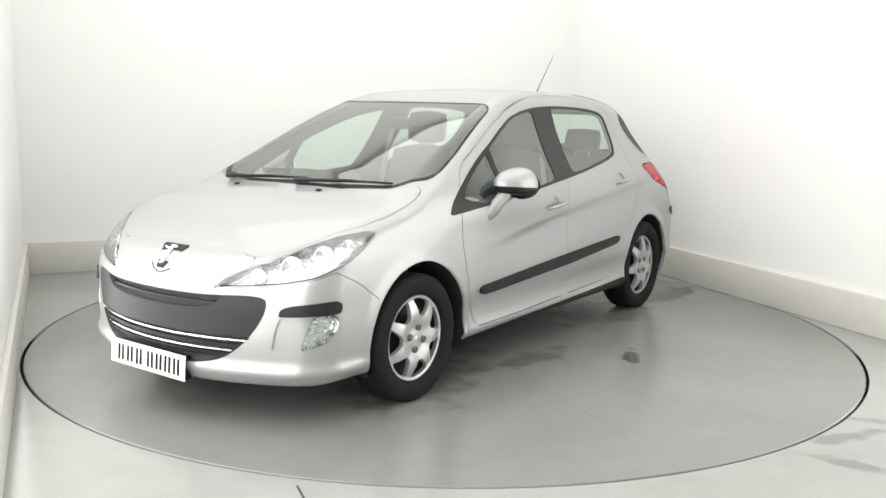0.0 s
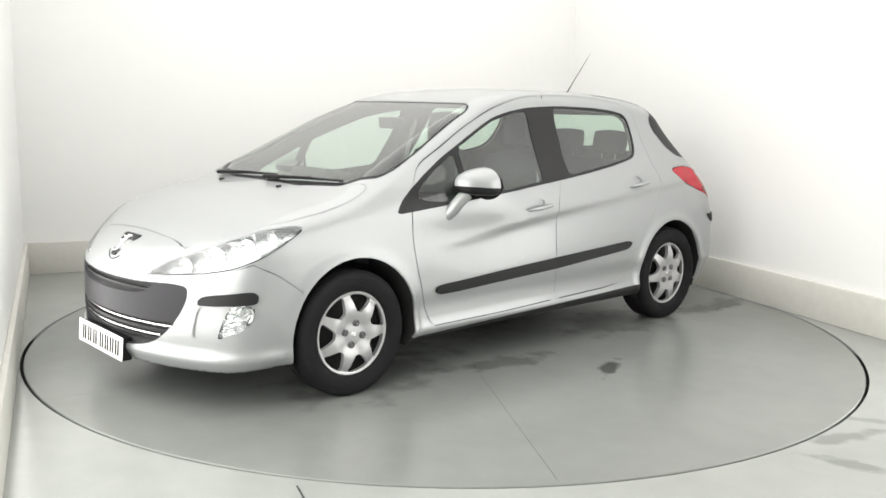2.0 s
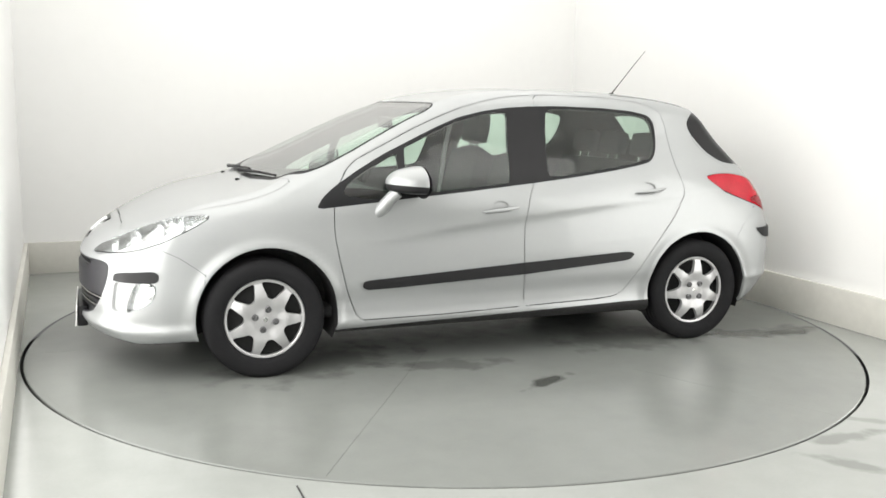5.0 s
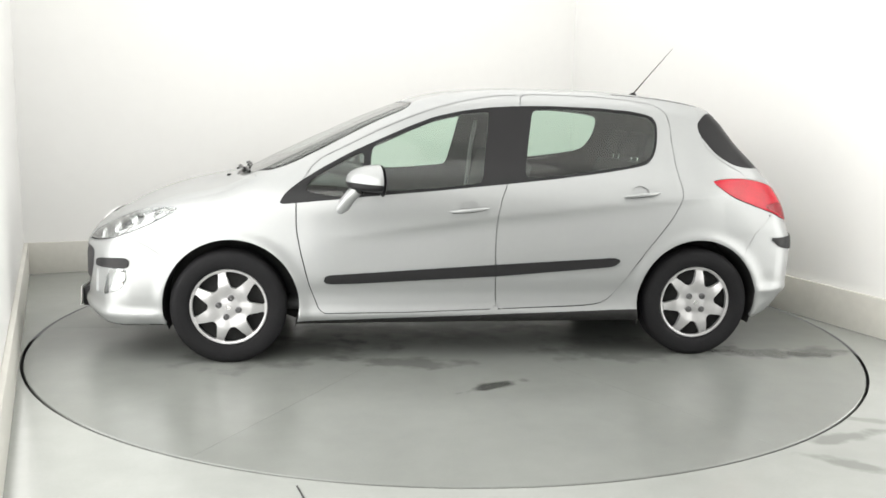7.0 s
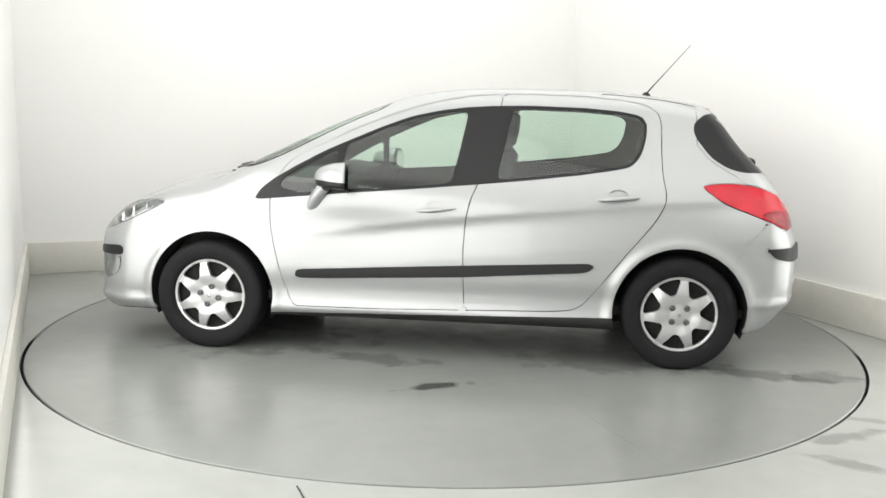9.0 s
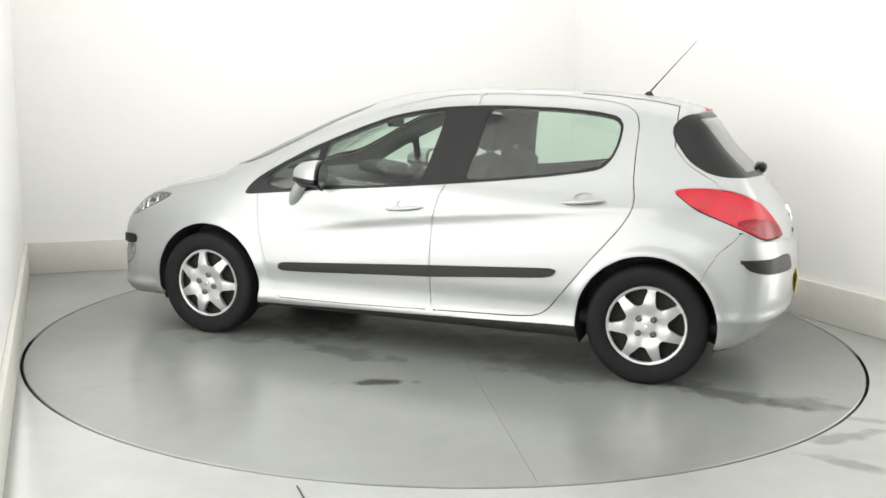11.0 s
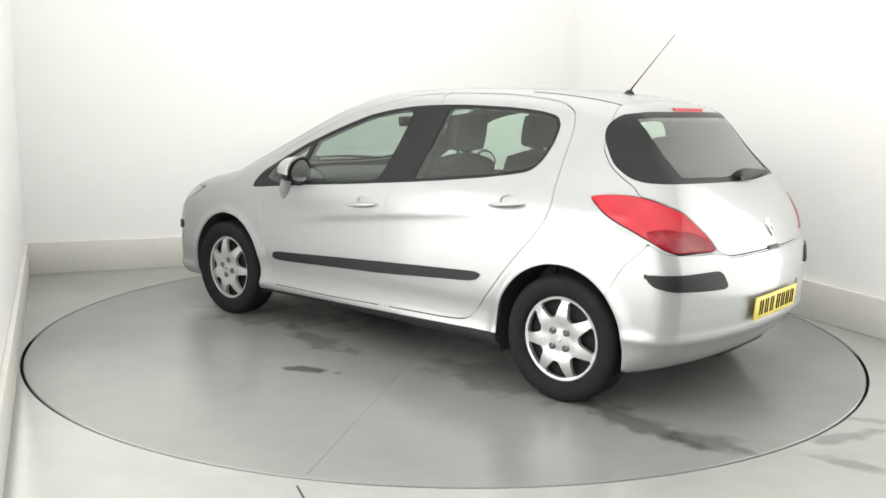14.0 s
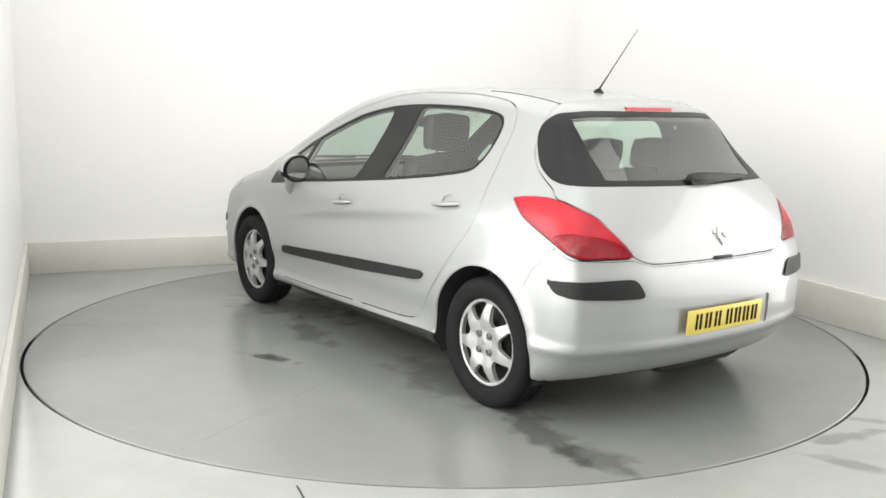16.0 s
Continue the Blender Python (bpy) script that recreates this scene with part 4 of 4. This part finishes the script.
# ---- rear ----
number_plate(aft, YELLOW, stern(0, 0.472) - 0.006, 0.0, 0.472, 4, 180)
part("high_stop_lamp", ribbon(bmesh.new(), [(stern(y, 1.383) + 0.012, y, 1.383) for y in np.linspace(-0.155, 0.155, 17)], 0.018, 0.022), STOP, hatch, "red high-level stop lamp")
bm = tube(bmesh.new(), [(stern(y, 1.075) - 0.018, y, 1.075) for y in np.linspace(0.03, -0.40, 14)], [0.024, 0.030, 0.031, 0.030, 0.028, 0.026, 0.024, 0.022, 0.020, 0.018, 0.016, 0.014, 0.012, 0.008], 10)
rear_wiper = part("rear_wiper", bm, SATIN, hatch, "black rear wiper")
part("wiper_boss", lathe(bmesh.new(), [(0, 0.03), (0.022, 0.026), (0.028, 0.0)], 16), SATIN, rear_wiper).matrix_local = pose(stern(0.02, 1.07) - 0.006, 0.02, 1.072, 0, 0, 90)
bm = bmesh.new()
for z0, y0, z1, y1, r in ((0.868, -0.01, 0.83, 0.012, 0.010), (0.83, 0.012, 0.795, -0.012, 0.008), (0.845, -0.025, 0.825, -0.04, 0.006), (0.86, 0.02, 0.845, 0.034, 0.006)):
    tube(bm, [(stern(y0, z0) - 0.003, y0, z0), (stern(y1, z1) - 0.003, y1, z1)], r, 10)
part("emblem", bm, BRIGHT, hatch, "plain silver figure")
part("gate_button", box(bmesh.new(), stern(0, 0.742) - 0.006, stern(0, 0.742) + 0.03, -0.065, 0.065, 0.730, 0.748, 0.004), SATIN, hatch, "black tailgate release")

# ---- lamps ----
for s in BOTH:
    for cx, cy, cz, r in ((2.0, 0.50, 0.655, 0.030), (1.905, 0.605, 0.690, 0.046), (1.80, 0.69, 0.735, 0.042), (1.70, 0.735, 0.775, 0.026)):
        head = [o for o in car.children if o.name.startswith("headlamp")][0 if s > 0 else 1]
        bowl = part("reflector", lathe(bmesh.new(), [(0.004, -0.6 * r), (0.5 * r, -0.5 * r), (0.85 * r, -0.15 * r), (r, 0.15 * r), (1.12 * r, 0.12 * r), (1.14 * r, -0.1 * r)], 28), CHROME, head, "round chrome reflector", 50)
        bowl.matrix_local = Matrix.Translation((cx - 0.012, s * (cy - 0.004), cz)) @ Vector((1, s * 0.45, 0.12)).to_track_quat("Y", "Z").to_matrix().to_4x4()
        part("bulb", lathe(bmesh.new(), [(0.0, 0.1 * r), (0.16 * r, 0.02 * r), (0.2 * r, -0.4 * r)], 14), BRIGHT, bowl)
    fog = [o for o in bumper.children if o.name.startswith("fog_lamp")][0 if s > 0 else 1]
    bowl = part("reflector", lathe(bmesh.new(), [(0.003, -0.018), (0.02, -0.014), (0.031, -0.002), (0.036, 0.004), (0.039, 0.0)], 24), BRIGHT, fog, "", 50)
    bowl.matrix_local = Matrix.Translation((1.845, s * (flank(1.845, 0.46) - 0.018), 0.462)) @ Vector((1, s * 0.6, 0)).to_track_quat("Y", "Z").to_matrix().to_4x4()

# ---- cabin ----
def on_car(name, bm, mat, label, parent=None):
    return part(name, bm, mat, parent or car, label, 50)


on_car("cabin_floor", box(bmesh.new(), -1.7, 1.2, -0.70, 0.70, 0.26, 0.32, 0.02), LINING, "dark cabin floor")
bm = bmesh.new()
rows = []
for y in np.linspace(-0.70, 0.70, 15):
    w = 1 - 0.10 * (y / 0.7) ** 2
    rows.append([bm.verts.new((x, y, z)) for x, z in ((0.62 * w + 0.04, 0.40), (0.58 * w + 0.05, 0.70), (0.57 * w + 0.05, 0.86), (0.63 * w + 0.03, 0.925), (0.75, 0.945), (0.95, 0.950), (1.12, 0.952 - 0.03 * abs(y)), (1.2 - 0.15 * y * y, 0.945 - 0.04 * abs(y)), (1.22 - 0.2 * y * y, 0.60))])
for a, b in zip(rows, rows[1:]):
    for k in range(8):
        bm.faces.new((a[k], a[k + 1], b[k + 1], b[k]))
on_car("dashboard", bm, LINING, "dark grey dashboard")
on_car("instrument_hood", cushion(bmesh.new(), (0.11, 0.19, 0.035), pose(0.66, -0.37, 0.955, 0, -8, 0)), LINING, "dark instrument hood")
wheel = on_car("steering_wheel", bmesh.new(), SATIN, "black three-spoke steering wheel")
bm = bmesh.new()
tube(bm, [(0, 0.183 * math.cos(2 * math.pi * i / 40), 0.183 * math.sin(2 * math.pi * i / 40)) for i in range(41)], 0.015, 10)
for a in (0, 180, 270):
    tube(bm, [(0.015, 0.03 * math.cos(radians(a)), 0.03 * math.sin(radians(a))), (0, 0.18 * math.cos(radians(a)), 0.18 * math.sin(radians(a)))], [0.028, 0.014], 10)
cushion(bm, (0.02, 0.06, 0.05), pose(0, 0, 0))
bm.to_mesh(wheel.data)
bm.free()
wheel.data.polygons.foreach_set("use_smooth", [True] * len(wheel.data.polygons))
wheel.location, wheel.rotation_euler = (0.44, -0.38, 0.93), (0, radians(-24), 0)


def front_seat(y):
    seat = new("front_seat")
    seat.parent = car
    tagged(seat, "dark grey fabric front seat with headrest")
    on_car("seat_cushion", cushion(bmesh.new(), (0.26, 0.25, 0.08), pose(0.10, y, 0.50, 0, -8, 0), 0.25), FABRIC, "", seat)
    on_car("backrest", cushion(bmesh.new(), (0.07, 0.245, 0.315), pose(-0.245, y, 0.79, 0, -14, 0), 0.35), FABRIC, "", seat)
    on_car("headrest", cushion(bmesh.new(), (0.045, 0.135, 0.098), pose(-0.335, y, 1.235, 0, -8, 0), 0.4), FABRIC, "", seat)
    for d in (-0.055, 0.055):
        on_car("headrest_post", tube(bmesh.new(), [(-0.31, y + d, 1.06), (-0.33, y + d, 1.19)], 0.007, 8), SATIN, "", seat)


front_seat(0.36)
front_seat(-0.36)
bench = new("rear_bench")
bench.parent = car
tagged(bench, "dark grey fabric rear bench with three headrests")
on_car("seat_cushion", cushion(bmesh.new(), (0.25, 0.60, 0.08), pose(-0.75, 0, 0.52, 0, -6, 0), 0.2), FABRIC, "", bench)
on_car("backrest", cushion(bmesh.new(), (0.07, 0.60, 0.27), pose(-1.10, 0, 0.78, 0, -18, 0), 0.2), FABRIC, "", bench)
for y in (0.37, 0.0, -0.37):
    on_car("headrest", cushion(bmesh.new(), (0.035, 0.125, 0.075), pose(-1.19, y, 1.155, 0, -10, 0), 0.4), FABRIC, "", bench)
    for d in (-0.055, 0.055):
        on_car("headrest_post", tube(bmesh.new(), [(-1.17, y + d, 0.98), (-1.19, y + d, 1.11)], 0.006, 8), BRIGHT, "", bench)
for s in BOTH:
    on_car("seat_belt", tube(bmesh.new(), [(-0.235, s * 0.56, 1.28), (-0.21, s * 0.60, 1.10), (-0.19, s * 0.65, 0.80), (-0.18, s * 0.66, 0.45)], 0.016, 6), BELT, "grey webbing seat belt")
on_car("rear_view_mirror", cushion(bmesh.new(), (0.015, 0.11, 0.032), pose(0.42, 0, 1.275, 0, 8, 0), 0.3), SATIN, "black rear-view mirror")
on_car("parcel_shelf", box(bmesh.new(), -1.62, -1.26, -0.58, 0.58, 0.955, 0.975, 0.008), LINING, "dark parcel shelf")
on_car("boot_floor", box(bmesh.new(), -1.85, -1.15, -0.55, 0.55, 0.45, 0.50, 0.01), LINING, "dark boot floor")
for ob in bpy.data.objects:
    if ob.type == "MESH" and ob.data.materials and ob.data.materials[0] in (GLASS, LENS):
        ob.visible_shadow = False


# ---- the turning car ----
def motions():
    for thing, m in ((turntable, Matrix()), (car, Matrix.Translation((-0.0359, -0.0793, 0)))):
        walk(thing, [(t, pose(0, 0, 0, 0, 0, a) @ m) for t, a in PHI])


motions()
